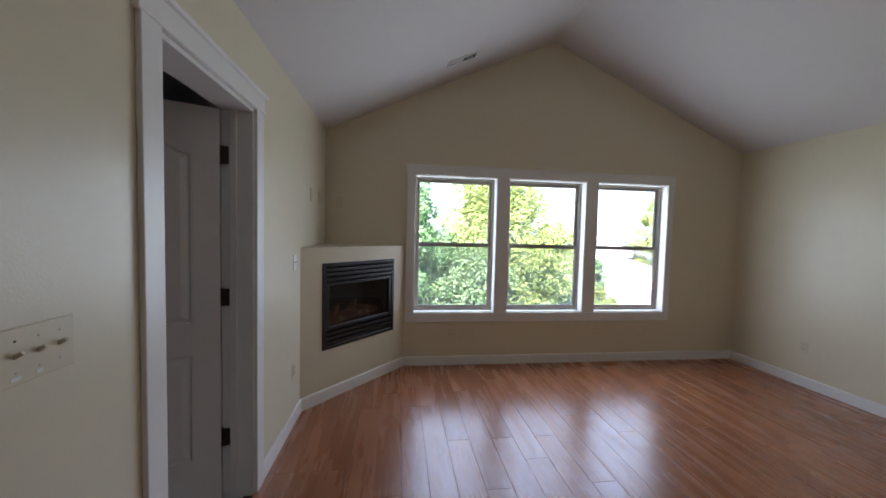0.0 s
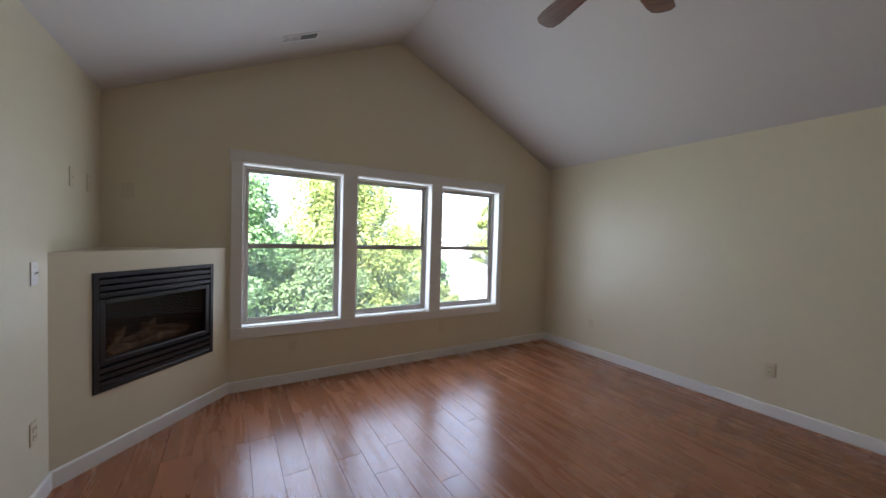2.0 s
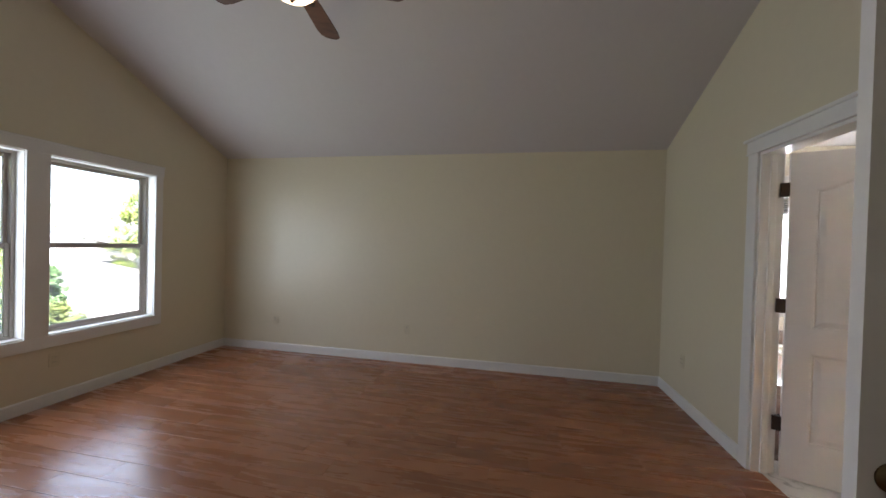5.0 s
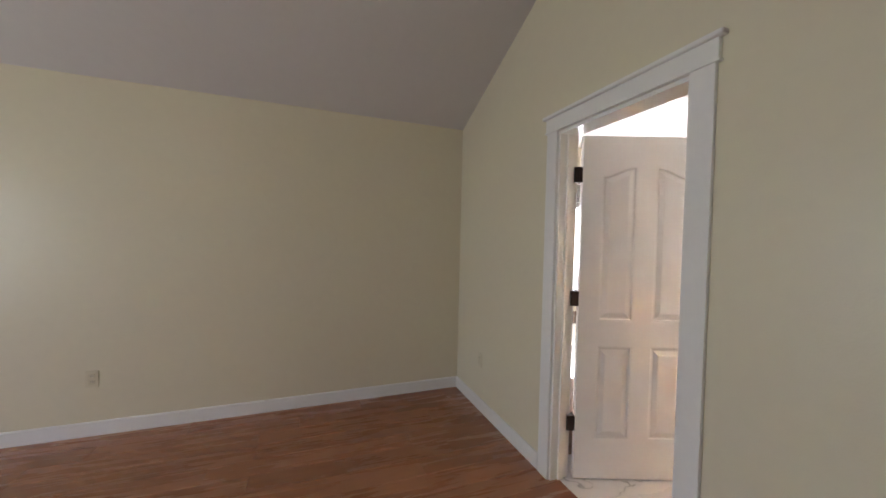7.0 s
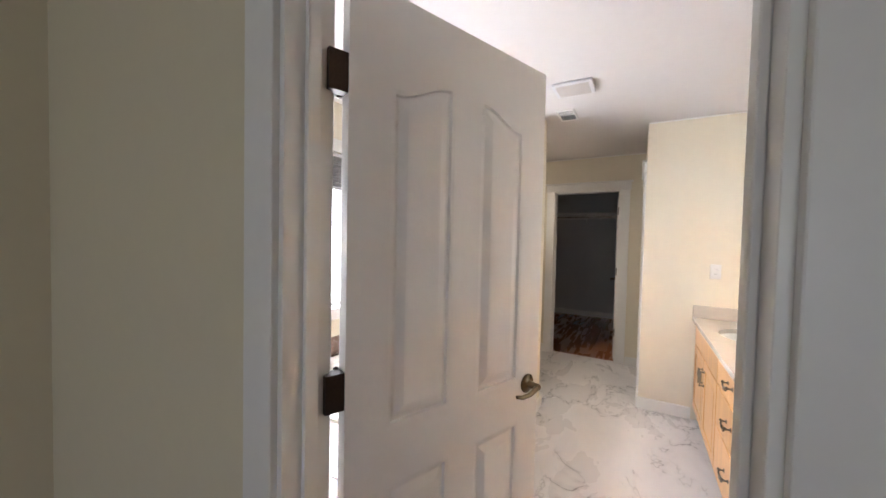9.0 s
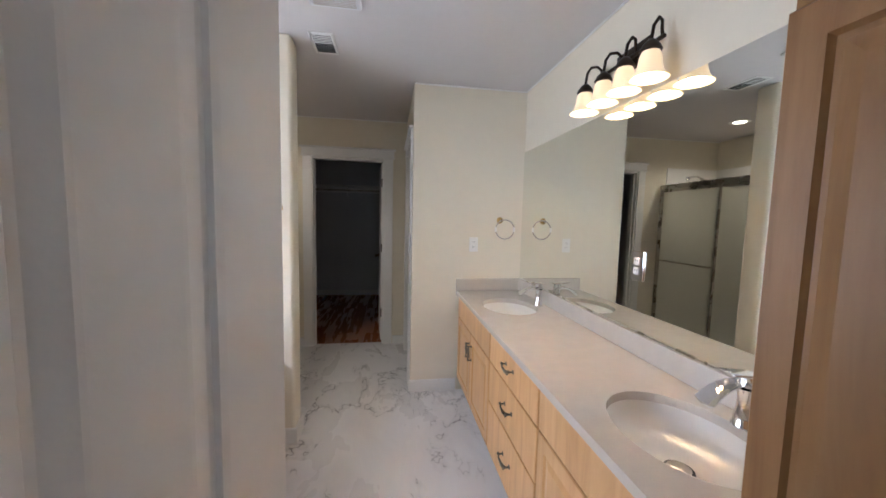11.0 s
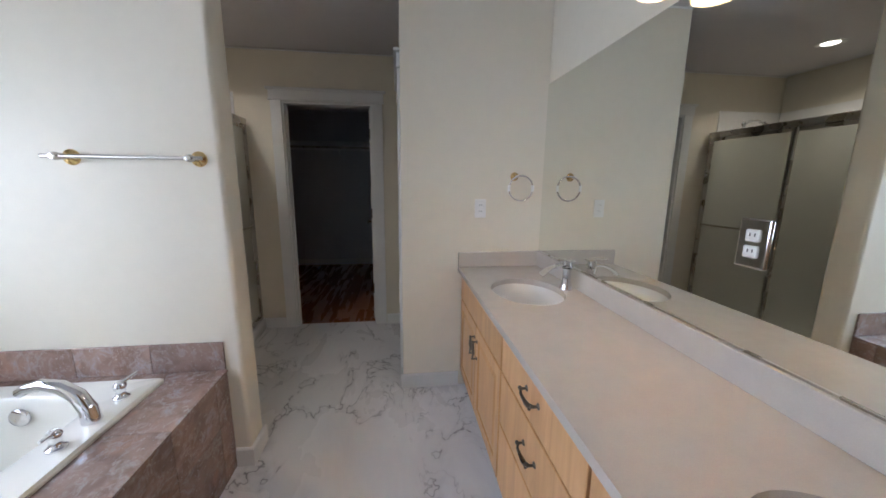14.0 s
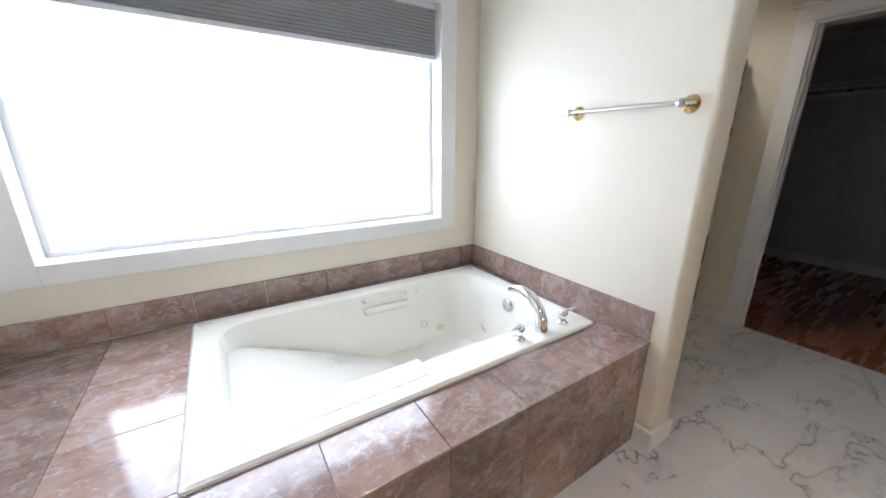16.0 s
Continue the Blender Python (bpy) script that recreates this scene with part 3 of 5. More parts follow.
door_leaf("door_bath", pose(3.116, YB - 0.031, 0, rz=heading(-0.361, -0.932)), 0.746, "white moulded four-panel door standing ajar", flip=1)
door_leaf("door_side", pose(XW - LT - 0.005, LD[1] - 0.024, 0, rz=heading(-0.918, -0.396)), 0.70, "white moulded panel door open into the dark side room", flip=-1)
door_leaf("door_entry", pose(ED[1] - 0.005, YS + 0.024, 0, rz=heading(0.03, 1)), 0.78, "white panelled entry door standing wide open", flip=1)
door_leaf("door_closet", pose(CD[0] + 0.026, YC - T - 0.004, 0, rz=heading(0.06, -1)), 0.70, "white closet door open into the closet", flip=-1)
door_leaf("door_passage", pose(XP - T + 0.03, TD[0] + 0.02, 0, rz=90), 0.70, "white closed panel door", flip=-1)

# ---- bedroom windows ----
def sash_window(m, w, h):
    """Single-hung window: local x along it, y outward from the wall's room side, z up from the sill."""
    root = thing("window", "taupe vinyl single-hung window with two sashes", "window", m, group="bedroom windows", kind="structure")
    y0, y1 = 0.085, 0.155
    f = 0.028
    for x0, x1 in ((0, f), (w - f, w)):
        part("window_frame", box(x0, y0, 0, x1, y1, h, 0.003, 1), M_VINYL, root)
    part("window_frame", box(f, y0, 0, w - f, y1, f, 0.003, 1), M_VINYL, root)
    part("window_frame", box(f, y0, h - f, w - f, y1, h, 0.003, 1), M_VINYL, root)
    half = h * 0.497
    for k, (za, zb, ya) in enumerate(((f, half + 0.02, y0 + 0.012), (half - 0.012, h - f, y0 + 0.040))):
        s = 0.026
        sash = part("sash", box(f, ya, za, f + s, ya + 0.025, zb, 0.003, 1), M_VINYL, root, "taupe sash with a clear pane")
        part("stile", box(w - f - s, ya, za, w - f, ya + 0.025, zb, 0.003, 1), M_VINYL, sash)
        part("bottom_rail", box(f + s, ya, za, w - f - s, ya + 0.025, za + s + (0.012 if k else 0.006), 0.003, 1), M_RAIL if k else M_VINYL, sash)
        part("top_rail", box(f + s, ya, zb - s - (0.004 if k else 0.012), w - f - s, ya + 0.025, zb, 0.003, 1), M_VINYL if k else M_RAIL, sash)
        pane = part("pane", box(f + s, ya + 0.010, za + s, w - f - s, ya + 0.014, zb - s), M_GLASS, sash, "clear glass pane")
        pane.visible_shadow = False
    part("insect_screen", box(f, y0 + 0.060, f, w - f, y0 + 0.061, half), M_SCREEN, root, "fine grey insect screen")
    lock = box(w / 2 - 0.035, y0 + 0.004, half + 0.02, w / 2 + 0.035, y0 + 0.030, half + 0.028, 0.003, 1)
    tube([(w / 2 - 0.02, y0 + 0.014, half + 0.032), (w / 2 + 0.03, y0 + 0.006, half + 0.036)], 0.005, 8, lock)
    part("sash_lock", lock, M_VINYL, root)
    return root


for a, c in WIN:
    sash_window(pose(a, YN, WZ0), c - a, WZ1 - WZ0)
    # daylight of the sky through the opening
    dl = bpy.data.lights.new("sky_daylight", "AREA")
    dl.shape, dl.size, dl.size_y, dl.energy, dl.color = "RECTANGLE", c - a - 0.06, WZ1 - WZ0 - 0.06, 1.5, (0.88, 0.95, 1.0)
    new("sky_daylight", dl).matrix_world = look(((a + c) / 2, YN + 0.080, (WZ0 + WZ1) / 2), ((a + c) / 2, 0, (WZ0 + WZ1) / 2))
tr = thing("trim_windows", "white painted casing round the three windows", "window casing", kind="structure")
y0, y1 = YN - 0.018, YN
for x0, x1 in ((WIN[0][0] - 0.085, WIN[0][0] + 0.003), (WIN[0][1] - 0.003, WIN[1][0] + 0.003), (WIN[1][1] - 0.003, WIN[2][0] + 0.003), (WIN[2][1] - 0.003, WIN[2][1] + 0.075)):
    part("casing_board", box(x0, y0, WZ0 - 0.002, x1, y1, WZ1 + 0.002, 0.002, 1), M_TRIM, tr)
part("casing_head", box(WIN[0][0] - 0.095, y0 - 0.003, WZ1 + 0.002, WIN[2][1] + 0.085, y1, WZ1 + 0.095, 0.003, 1), M_TRIM, tr)
part("casing_cap", box(WIN[0][0] - 0.105, y0 - 0.01, WZ1 + 0.095, WIN[2][1] + 0.095, y1, WZ1 + 0.108, 0.004, 1), M_TRIM, tr)
part("casing_apron", box(WIN[0][0] - 0.085, y0 - 0.002, WZ0 - 0.10, WIN[2][1] + 0.075, y1, WZ0 - 0.002, 0.003, 1), M_TRIM, tr)
for a, c in WIN:
    b = box(a - 0.001, YN - 0.001, WZ0 - 0.001, c + 0.001, YN + 0.086, WZ0 + 0.008, 0.002, 1)
    box(a, YN - 0.0005, WZ0 + 0.008, a + 0.006, YN + 0.086, WZ1, bm=b)
    box(c - 0.006, YN - 0.0005, WZ0 + 0.008, c, YN + 0.086, WZ1, bm=b)
    box(a + 0.006, YN - 0.0005, WZ1 - 0.006, c - 0.006, YN + 0.086, WZ1, bm=b)
    part("window_return", b, M_TRIM, tr, "white painted window return")

# ---- bath window ----
ya, yb, za, zb = TW
tw = thing("window_bath", "large bathroom window with obscure glass", "window", kind="structure")
part("casing_board", box(XT - 0.018, ya - 0.105, za - 0.08, XT, ya + 0.004, zb + 0.09, 0.003, 1), M_TRIM, tw)
part("casing_board", box(XT - 0.018, yb - 0.004, za - 0.08, XT, min(yb + 0.105, YB - 0.01), zb + 0.09, 0.003, 1), M_TRIM, tw)
part("casing_board", box(XT - 0.018, ya + 0.004, za - 0.08, XT, yb - 0.004, za + 0.004, 0.003, 1), M_TRIM, tw)
part("casing_board", box(XT - 0.018, ya + 0.004, zb - 0.004, XT, yb - 0.004, zb + 0.09, 0.003, 1), M_TRIM, tw)
for q in ((ya, za, yb, za + 0.03), (ya, zb - 0.03, yb, zb), (ya, za + 0.03, ya + 0.03, zb - 0.03), (yb - 0.03, za + 0.03, yb, zb - 0.03)):
    part("window_frame", box(XT + 0.085, q[0], q[1], XT + 0.145, q[2], q[3], 0.003, 1), M_TRIM, tw)
b = box(XT - 0.001, ya, za, XT + 0.101, yb, za + 0.008, 0.002, 1)
box(XT - 0.001, ya, za + 0.008, XT + 0.10, ya + 0.006, zb, bm=b)
box(XT - 0.001, yb - 0.006, za + 0.008, XT + 0.10, yb, zb, bm=b)
part("window_return", b, M_TRIM, tw)
pn = part("pane", box(XT + 0.105, ya + 0.03, za + 0.03, XT + 0.111, yb - 0.03, zb - 0.03), M_FROST, tw, "obscure privacy glass pane")
pn.visible_shadow = False
# daylight through the obscure pane
wl = bpy.data.lights.new("window_daylight", "AREA")
wl.shape, wl.size, wl.size_y, wl.energy, wl.color = "RECTANGLE", yb - ya - 0.08, zb - za - 0.08, 2.7, (0.93, 0.97, 1.0)
wlo = new("window_daylight", wl)
wlo.matrix_world = look((XT + 0.098, (ya + yb) / 2, (za + zb) / 2), (0, (ya + yb) / 2, (za + zb) / 2))
# glowing sheet added outside, to whiten the obscure pane and help light the bath
hz = bpy.data.materials.new("daylight_glow")
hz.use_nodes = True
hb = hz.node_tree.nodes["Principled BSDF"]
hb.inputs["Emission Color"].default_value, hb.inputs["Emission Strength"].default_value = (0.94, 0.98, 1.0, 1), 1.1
solid("backdrop", box(XT + 1.6, -6.5, -1.0, XT + 1.62, 2.0, 5.0), hz, "added glowing white sheet standing for daylight beyond the obscure window", "backdrop", kind="structure")

bl = thing("cellular_shade", "grey cellular window shade pulled up to the top", "window shade")
b = bmesh.new()
n = 26
zs0, zs1 = 1.815, zb - 0.03
prof = [(XT + 0.030 + (0.012 if i % 2 else 0.0), zs1 - (zs1 - zs0) * i / n) for i in range(n + 1)]
prof += [(XT + 0.062 - (0.012 if i % 2 else 0.0), zs1 - (zs1 - zs0) * i / n) for i in range(n, -1, -1)]
va, vb = [[b.verts.new((x, y, z)) for x, z in prof] for y in (ya + 0.012, yb - 0.012)]
for i in range(len(prof)):
    j = (i + 1) % len(prof)
    b.faces.new((va[i], va[j], vb[j], vb[i]))
bmesh.ops.recalc_face_normals(b, faces=b.faces)
part("pleated_fabric", b, M_BLIND, bl, "grey pleated fabric")
part("bottom_rail", box(XT + 0.026, ya + 0.012, zs0 - 0.024, XT + 0.066, yb - 0.012, zs0, 0.004, 2), M_BLINDRAIL, bl, "pale bottom rail")
part("head_rail", box(XT + 0.022, ya + 0.008, zs1, XT + 0.070, yb - 0.008, zb - 0.001, 0.004, 2), M_BLINDRAIL, bl)

# ---- fireplace ----
fp = thing("fireplace", "corner gas fireplace with a black louvred front in a plastered surround", "fireplace", pose(FPA.x, FPA.y, 0, rz=heading(fpd.x, fpd.y)))
FW = (FPB - FPA).length
H = 1.287
u0, u1, v0, v1 = 0.200, 1.055, 0.425, 1.157
# surround: local x along the face, y = 0 the face, back in the corner
ang = math.atan2(fpd.y, fpd.x)
cx, cy = (Matrix.Rotation(-ang, 2) @ (Vector((XW, YN)) - FPA))
b = bmesh.new()
def fq(*pts):
    b.faces.new([b.verts.new(p) for p in pts])
for (xa, xb, zc, zd) in ((0, u0, 0, H), (u1, FW, 0, H), (u0, u1, 0, v0), (u0, u1, v1, H)):
    fq((xa, 0, zc), (xb, 0, zc), (xb, 0, zd), (xa, 0, zd))
fq((0, 0, H), (FW, 0, H), (cx, cy, H))
for (xa, za_), (xb, zb_) in (((u0, v0), (u1, v0)), ((u1, v0), (u1, v1)), ((u1, v1), (u0, v1)), ((u0, v1), (u0, v0))):
    fq((xa, 0, za_), (xb, 0, zb_), (xb, 0.04, zb_), (xa, 0.04, za_))
bmesh.ops.remove_doubles(b, verts=b.verts, dist=1e-5)
bmesh.ops.bevel(b, geom=[e for e in b.edges if abs(e.verts[0].co.z - H) < 1e-4 and abs(e.verts[1].co.z - H) < 1e-4 and abs(e.verts[0].co.y) < 1e-4 and abs(e.verts[1].co.y) < 1e-4], offset=0.012, segments=3, affect="EDGES")
bmesh.ops.recalc_face_normals(b, faces=b.faces)
part("surround", b, M_WALL, fp, "cream plastered surround with a flat top")
b = box(u0 + 0.002, -0.008, v0 + 0.002, u0 + 0.034, 0.03, v1 - 0.002, 0.003, 1)
box(u1 - 0.034, -0.008, v0 + 0.002, u1 - 0.002, 0.03, v1 - 0.002, 0.003, 1, b)
box(u0 + 0.034, -0.008, v1 - 0.030, u1 - 0.034, 0.03, v1 - 0.002, 0.003, 1, b)
box(u0 + 0.034, -0.008, v0 + 0.002, u1 - 0.034, 0.03, v0 + 0.030, 0.003, 1, b)
part("outer_frame", b, M_BLACK, fp)
for zlo, n in ((v1 - 0.155, 3), (v0 + 0.034, 3)):
    for i in range(n):
        z = zlo + 0.004 + i * 0.040
        part("louvre", prism([(-0.006, z), (0.0, z - 0.003), (0.028, z + 0.024), (0.024, z + 0.031), (-0.006, z + 0.026)], "x", u0 + 0.036, u1 - 0.036), M_BLACK, fp)
g0, g1, h0, h1 = u0 + 0.036, u1 - 0.036, v0 + 0.165, v1 - 0.165
b = box(g0, -0.002, h0, g0 + 0.035, 0.03, h1, 0.004, 1)
box(g1 - 0.035, -0.002, h0, g1, 0.03, h1, 0.004, 1, b)
box(g0 + 0.035, -0.002, h1 - 0.03, g1 - 0.035, 0.03, h1, 0.004, 1, b)
box(g0 + 0.035, -0.002, h0, g1 - 0.035, 0.03, h0 + 0.03, 0.004, 1, b)
part("glass_frame", b, M_BLACK, fp)
fg = part("glass_door", box(g0 + 0.035, 0.014, h0 + 0.03, g1 - 0.035, 0.018, h1 - 0.03), M_SMOKE, fp, "smoky fireplace glass")
fg.visible_shadow = False
b = bmesh.new()
d1 = 0.30
for q in (((g0, 0.04, h0), (g1, 0.04, h0), (g1 - 0.12, d1, h0), (g0 + 0.12, d1, h0)), ((g0, 0.04, h1), (g1, 0.04, h1), (g1 - 0.12, d1, h1), (g0 + 0.12, d1, h1)),
          ((g0 + 0.12, d1, h0), (g1 - 0.12, d1, h0), (g1 - 0.12, d1, h1), (g0 + 0.12, d1, h1)), ((g0, 0.04, h0), (g0 + 0.12, d1, h0), (g0 + 0.12, d1, h1), (g0, 0.04, h1)),
          ((g1, 0.04, h0), (g1 - 0.12, d1, h0), (g1 - 0.12, d1, h1), (g1, 0.04, h1)),
          ((u0 + 0.01, 0.031, v0 + 0.01), (u1 - 0.01, 0.031, v0 + 0.01), (u1 - 0.01, 0.031, h0), (u0 + 0.01, 0.031, h0)), ((u0 + 0.01, 0.031, h1), (u1 - 0.01, 0.031, h1), (u1 - 0.01, 0.031, v1 - 0.01), (u0 + 0.01, 0.031, v1 - 0.01))):
    b.faces.new([b.verts.new(p) for p in q])
part("firebox", b, M_SOOT, fp, "sooty dark firebox")
zl = h0 + 0.02
for p, q, r in (((g0 + 0.08, 0.10, zl + 0.02), (g1 - 0.10, 0.13, zl + 0.03), 0.034), ((g0 + 0.13, 0.19, zl + 0.04), (g1 - 0.16, 0.20, zl + 0.05), 0.04),
                ((g0 + 0.10, 0.08, zl + 0.02), (g0 + 0.27, 0.18, zl + 0.14), 0.026), ((g1 - 0.40, 0.18, zl + 0.12), (g1 - 0.10, 0.10, zl + 0.05), 0.026), ((g0 + 0.30, 0.09, zl + 0.06), (g0 + 0.50, 0.20, zl + 0.15), 0.022)):
    p, q = Vector(p), Vector(q)
    part("ceramic_log", tube([p.lerp(q, i / 6) + Vector((0, 0, 0.006 * math.sin(i * 2.1))) for i in range(7)], [r * (0.8 + 0.25 * math.sin(1.7 * i + 1)) for i in range(7)], 10), M_LOG, fp, "brown ceramic log", True)

# ---- ceiling fan ----
FX, FY, FZ = RIDGE_X, 1.68, 2.61
fan = thing("ceiling_fan", "bronze ceiling fan with dark wooden blades and a lit glass bowl", "ceiling fan", pose(FX, FY, 0))
part("canopy", lathe([(0, RIDGE + 0.02), (0.07, RIDGE - 0.0), (0.07, RIDGE - 0.06), (0.03, RIDGE - 0.10), (0.013, RIDGE - 0.11), (0, RIDGE - 0.11)], 24), M_BRONZE, fan, smooth=True)
part("down_rod", lathe([(0, RIDGE - 0.10), (0.012, RIDGE - 0.10), (0.012, 2.95), (0, 2.95)], 12), M_BRONZE, fan)
part("motor_housing", lathe([(0, 2.96), (0.04, 2.955), (0.06, 2.93), (0.105, 2.91), (0.115, 2.86), (0.105, 2.81), (0.07, 2.79), (0.06, 2.75), (0.10, 2.735), (0.105, 2.715), (0, 2.715)], 28), M_BRONZE, fan, smooth=True)
part("light_bowl", lathe([(0.126, 2.715), (0.128, 2.70), (0.118, 2.672), (0.092, 2.645), (0.055, 2.628), (0.012, 2.622), (0, 2.622)], 28), M_BOWL, fan, "lit amber glass bowl", True)
part("finial", lathe([(0, 2.630), (0.018, 2.628), (0.020, 2.620), (0.008, 2.614), (0.009, 2.606), (0.004, 2.600), (0, 2.597)], 14), M_BRONZE, fan, smooth=True)
for k in range(5):
    ba = radians(9 + 72 * k)
    mm = Matrix.Rotation(ba, 4, "Z") @ pose(0, 0, 2.755, rx=11)
    br = box(0.09, -0.02, -0.012, 0.22, 0.02, -0.004, 0.003, 1)
    lathe([(0, -0.014), (0.03, -0.012), (0.03, -0.005), (0, -0.004)], 14, pose(0.215, 0, 0), br)
    br.transform(mm)
    iron = part("blade_iron", br, M_BRONZE, fan)
    out = [(0.17, -0.052), (0.25, -0.060), (0.49, -0.070), (0.545, -0.062), (0.568, -0.035), (0.573, 0.0), (0.568, 0.035), (0.545, 0.062), (0.49, 0.070), (0.25, 0.060), (0.17, 0.052)]
    blb = prism(out, "z", -0.004, 0.003)
    blb.transform(mm)
    part("blade", blb, M_BLADE, fan, "dark stained wooden blade")
fl = bpy.data.lights.new("fan_lamp", "POINT")
fl.energy, fl.shadow_soft_size, fl.color = 0.25, 0.10, (1.0, 0.75, 0.45)
new("fan_lamp", fl).location = (FX, FY, 2.50)

# ---- plates, outlets, switches ----
def plate(m, kind, material, group="", label="", gangs=1):
    """Local x across, z up, -y into the room."""
    w = 0.072 + 0.046 * (gangs - 1)
    names = {"outlet": ("wall_outlet", "outlet"), "switch": ("light_switch", "switch"), "blank": ("wall_plate", "plate")}[kind]
    root = thing(names[0], label, names[1], m, group)
    part("cover_plate", box(-w / 2, -0.006, -0.058, w / 2, 0.0, 0.058, 0.0025, 2), material, root)
    for g in range(gangs):
        x = (g - (gangs - 1) / 2) * 0.046
        if kind == "outlet":
            for z in (-0.02, 0.02):
                o = part("receptacle", box(x - 0.017, -0.0085, z - 0.0145, x + 0.017, -0.005, z + 0.0145, 0.004, 2), material, root)
                for dx in (-0.0065, 0.0065):
                    part("slot", box(x + dx - 0.0012, -0.0092, z - 0.002, x + dx + 0.0012, -0.0080, z + 0.007), M_SLOT, o)
        elif kind == "switch":
            part("toggle", tube([(x, -0.003, 0), (x, -0.012, 0.004), (x, -0.020, 0.009)], [0.006, 0.005, 0.004], 8), material, root, "toggle lever", True)
            part("screw", lathe([(0, 0.001), (0.003, 0), (0.003, -0.002), (0, -0.002)], 8, pose(x, -0.0062, 0.032, rx=90)), M_NICKEL, root)
            part("screw", lathe([(0, 0.001), (0.003, 0), (0.003, -0.002), (0, -0.002)], 8, pose(x, -0.0062, -0.032, rx=90)), M_NICKEL, root)
        else:
            part("jack", lathe([(0, 0.004), (0.005, 0.003), (0.006, 0), (0, 0)], 10, pose(x, -0.006, 0, rx=90)), M_NICKEL, root)
    return root


sw = plate(pose(XW, 1.335, 1.170, rz=90), "switch", M_PLATE, label="almond three-gang toggle switch on the cream wall", gangs=3)
for g, wd in ((-1, 0.020), (0, 0.014)):
    part("tag", box(g * 0.046 - wd / 2, -0.0068, -0.048, g * 0.046 + wd / 2, -0.0055, -0.040), M_WHITEPLATE, sw, "small white paper tag")
plate(pose(XW, 3.65, 1.73, rz=90), "blank", M_PLATE, label="almond cable plate high on the cream wall")
plate(pose(XW, 3.95, 1.725, rz=90), "blank", M_PLATE, label="almond jack plate high in the corner")
plate(pose(XW, 3.17, 1.19, rz=90), "switch", M_WHITEPLATE, label="white toggle switch beside the fireplace")
plate(pose(XW, 3.15, 0.40, rz=90), "outlet", M_PLATE, "bedroom outlets", "almond duplex outlet beside the fireplace")
plate(pose(-0.065, YN, 1.722), "blank", M_PLATE, label="almond cable plate above the fireplace")
for x in (1.135, 2.79):
    plate(pose(x, YN, 0.365), "outlet", M_PLATE, "bedroom outlets", "almond duplex outlet below the windows")
for y in (3.46, 1.724):
    plate(pose(XE, y, 0.392, rz=-90), "outlet", M_PLATE, "bedroom outlets", "almond duplex outlet low on the cream wall")
plate(pose(4.06, YS, 0.41, rz=180), "outlet", M_PLATE, "bedroom outlets", "almond duplex outlet in the corner by the bath door")
plate(pose(1.986, YV, 1.215, rz=180), "outlet", M_WHITEPLATE, label="white duplex outlet beside the towel ring")

def register(name, m, w, d, label, slats=10, dark=True):
    """Ceiling grille: local z down out of the ceiling is -z."""
    root = thing(name, label, "vent", m)
    f = 0.016
    b = box(-w / 2, -d / 2, -0.006, w / 2, -d / 2 + f, 0.0, 0.002, 1)
    box(-w / 2, d / 2 - f, -0.006, w / 2, d / 2, 0.0, 0.002, 1, b)
    box(-w / 2, -d / 2 + f, -0.006, -w / 2 + f, d / 2 - f, 0.0, 0.002, 1, b)
    box(w / 2 - f, -d / 2 + f, -0.006, w / 2, d / 2 - f, 0.0, 0.002, 1, b)
    part("frame", b, M_TRIM, root)
    part("backing", box(-w / 2 + f, -d / 2 + f, -0.002, w / 2 - f, d / 2 - f, 0.0), M_VENTDARK, root)
    for i in range(slats):
        x = -w / 2 + f + (w - 2 * f) * (i + 0.5) / slats
        k = 0.0045 if dark else 0.0035
        tilt = 1 if x < 0 else -1
        part("slat", prism([(x - k, -0.003), (x + k, -0.003 - 0.004 * tilt), (x + k, -0.0042 - 0.004 * tilt), (x - k, -0.0042)], "y", -d / 2 + f, d / 2 - f), M_TRIM, root)
    return root


slope = math.degrees(math.atan(sl))
register("ceiling_register", pose(1.09, 3.78, EAVE + (1.09 - XW) * sl - 0.001, ry=-slope), 0.31, 0.115, "white louvred air register in the sloped ceiling", 16)
register("ceiling_register", pose(3.06, -3.52, CEIL - 0.001, rz=90), 0.26, 0.14, "white air register in the bathroom ceiling", 12)

def exhaust_fan(m):
    root = thing("exhaust_fan", "almond plastic bathroom exhaust fan grille", "exhaust fan", m)
    part("cover", box(-0.125, -0.11, -0.022, 0.125, 0.11, 0, 0.012, 3), M_BLINDRAIL, root)
    for i in range(14):
        y = -0.085 + 0.17 * i / 13
        part("slot", box(-0.10, y - 0.003, -0.0235, 0.10, y + 0.003, -0.0215), M_VINYL, root)
    return root


exhaust_fan(pose(2.93, -3.0, CEIL))
rl = thing("recessed_light", "round recessed ceiling lamp, lit", "ceiling light", pose(3.95, -4.35, CEIL))
part("trim_ring", lathe([(0.055, -0.002), (0.085, -0.006), (0.09, 0.0), (0.055, 0.0)], 28), M_TRIM, rl, smooth=True)
part("lamp_face", lathe([(0, -0.003), (0.056, -0.003)], 28), M_LED, rl, "glowing lamp face")
rd = bpy.data.lights.new("recessed_bulb", "SPOT")
rd.energy, rd.spot_size, rd.spot_blend, rd.shadow_soft_size, rd.color = 6.0, radians(150), 0.6, 0.05, (1.0, 0.84, 0.62)
new("recessed_bulb", rd).location = (3.95, -4.35, CEIL - 0.02)

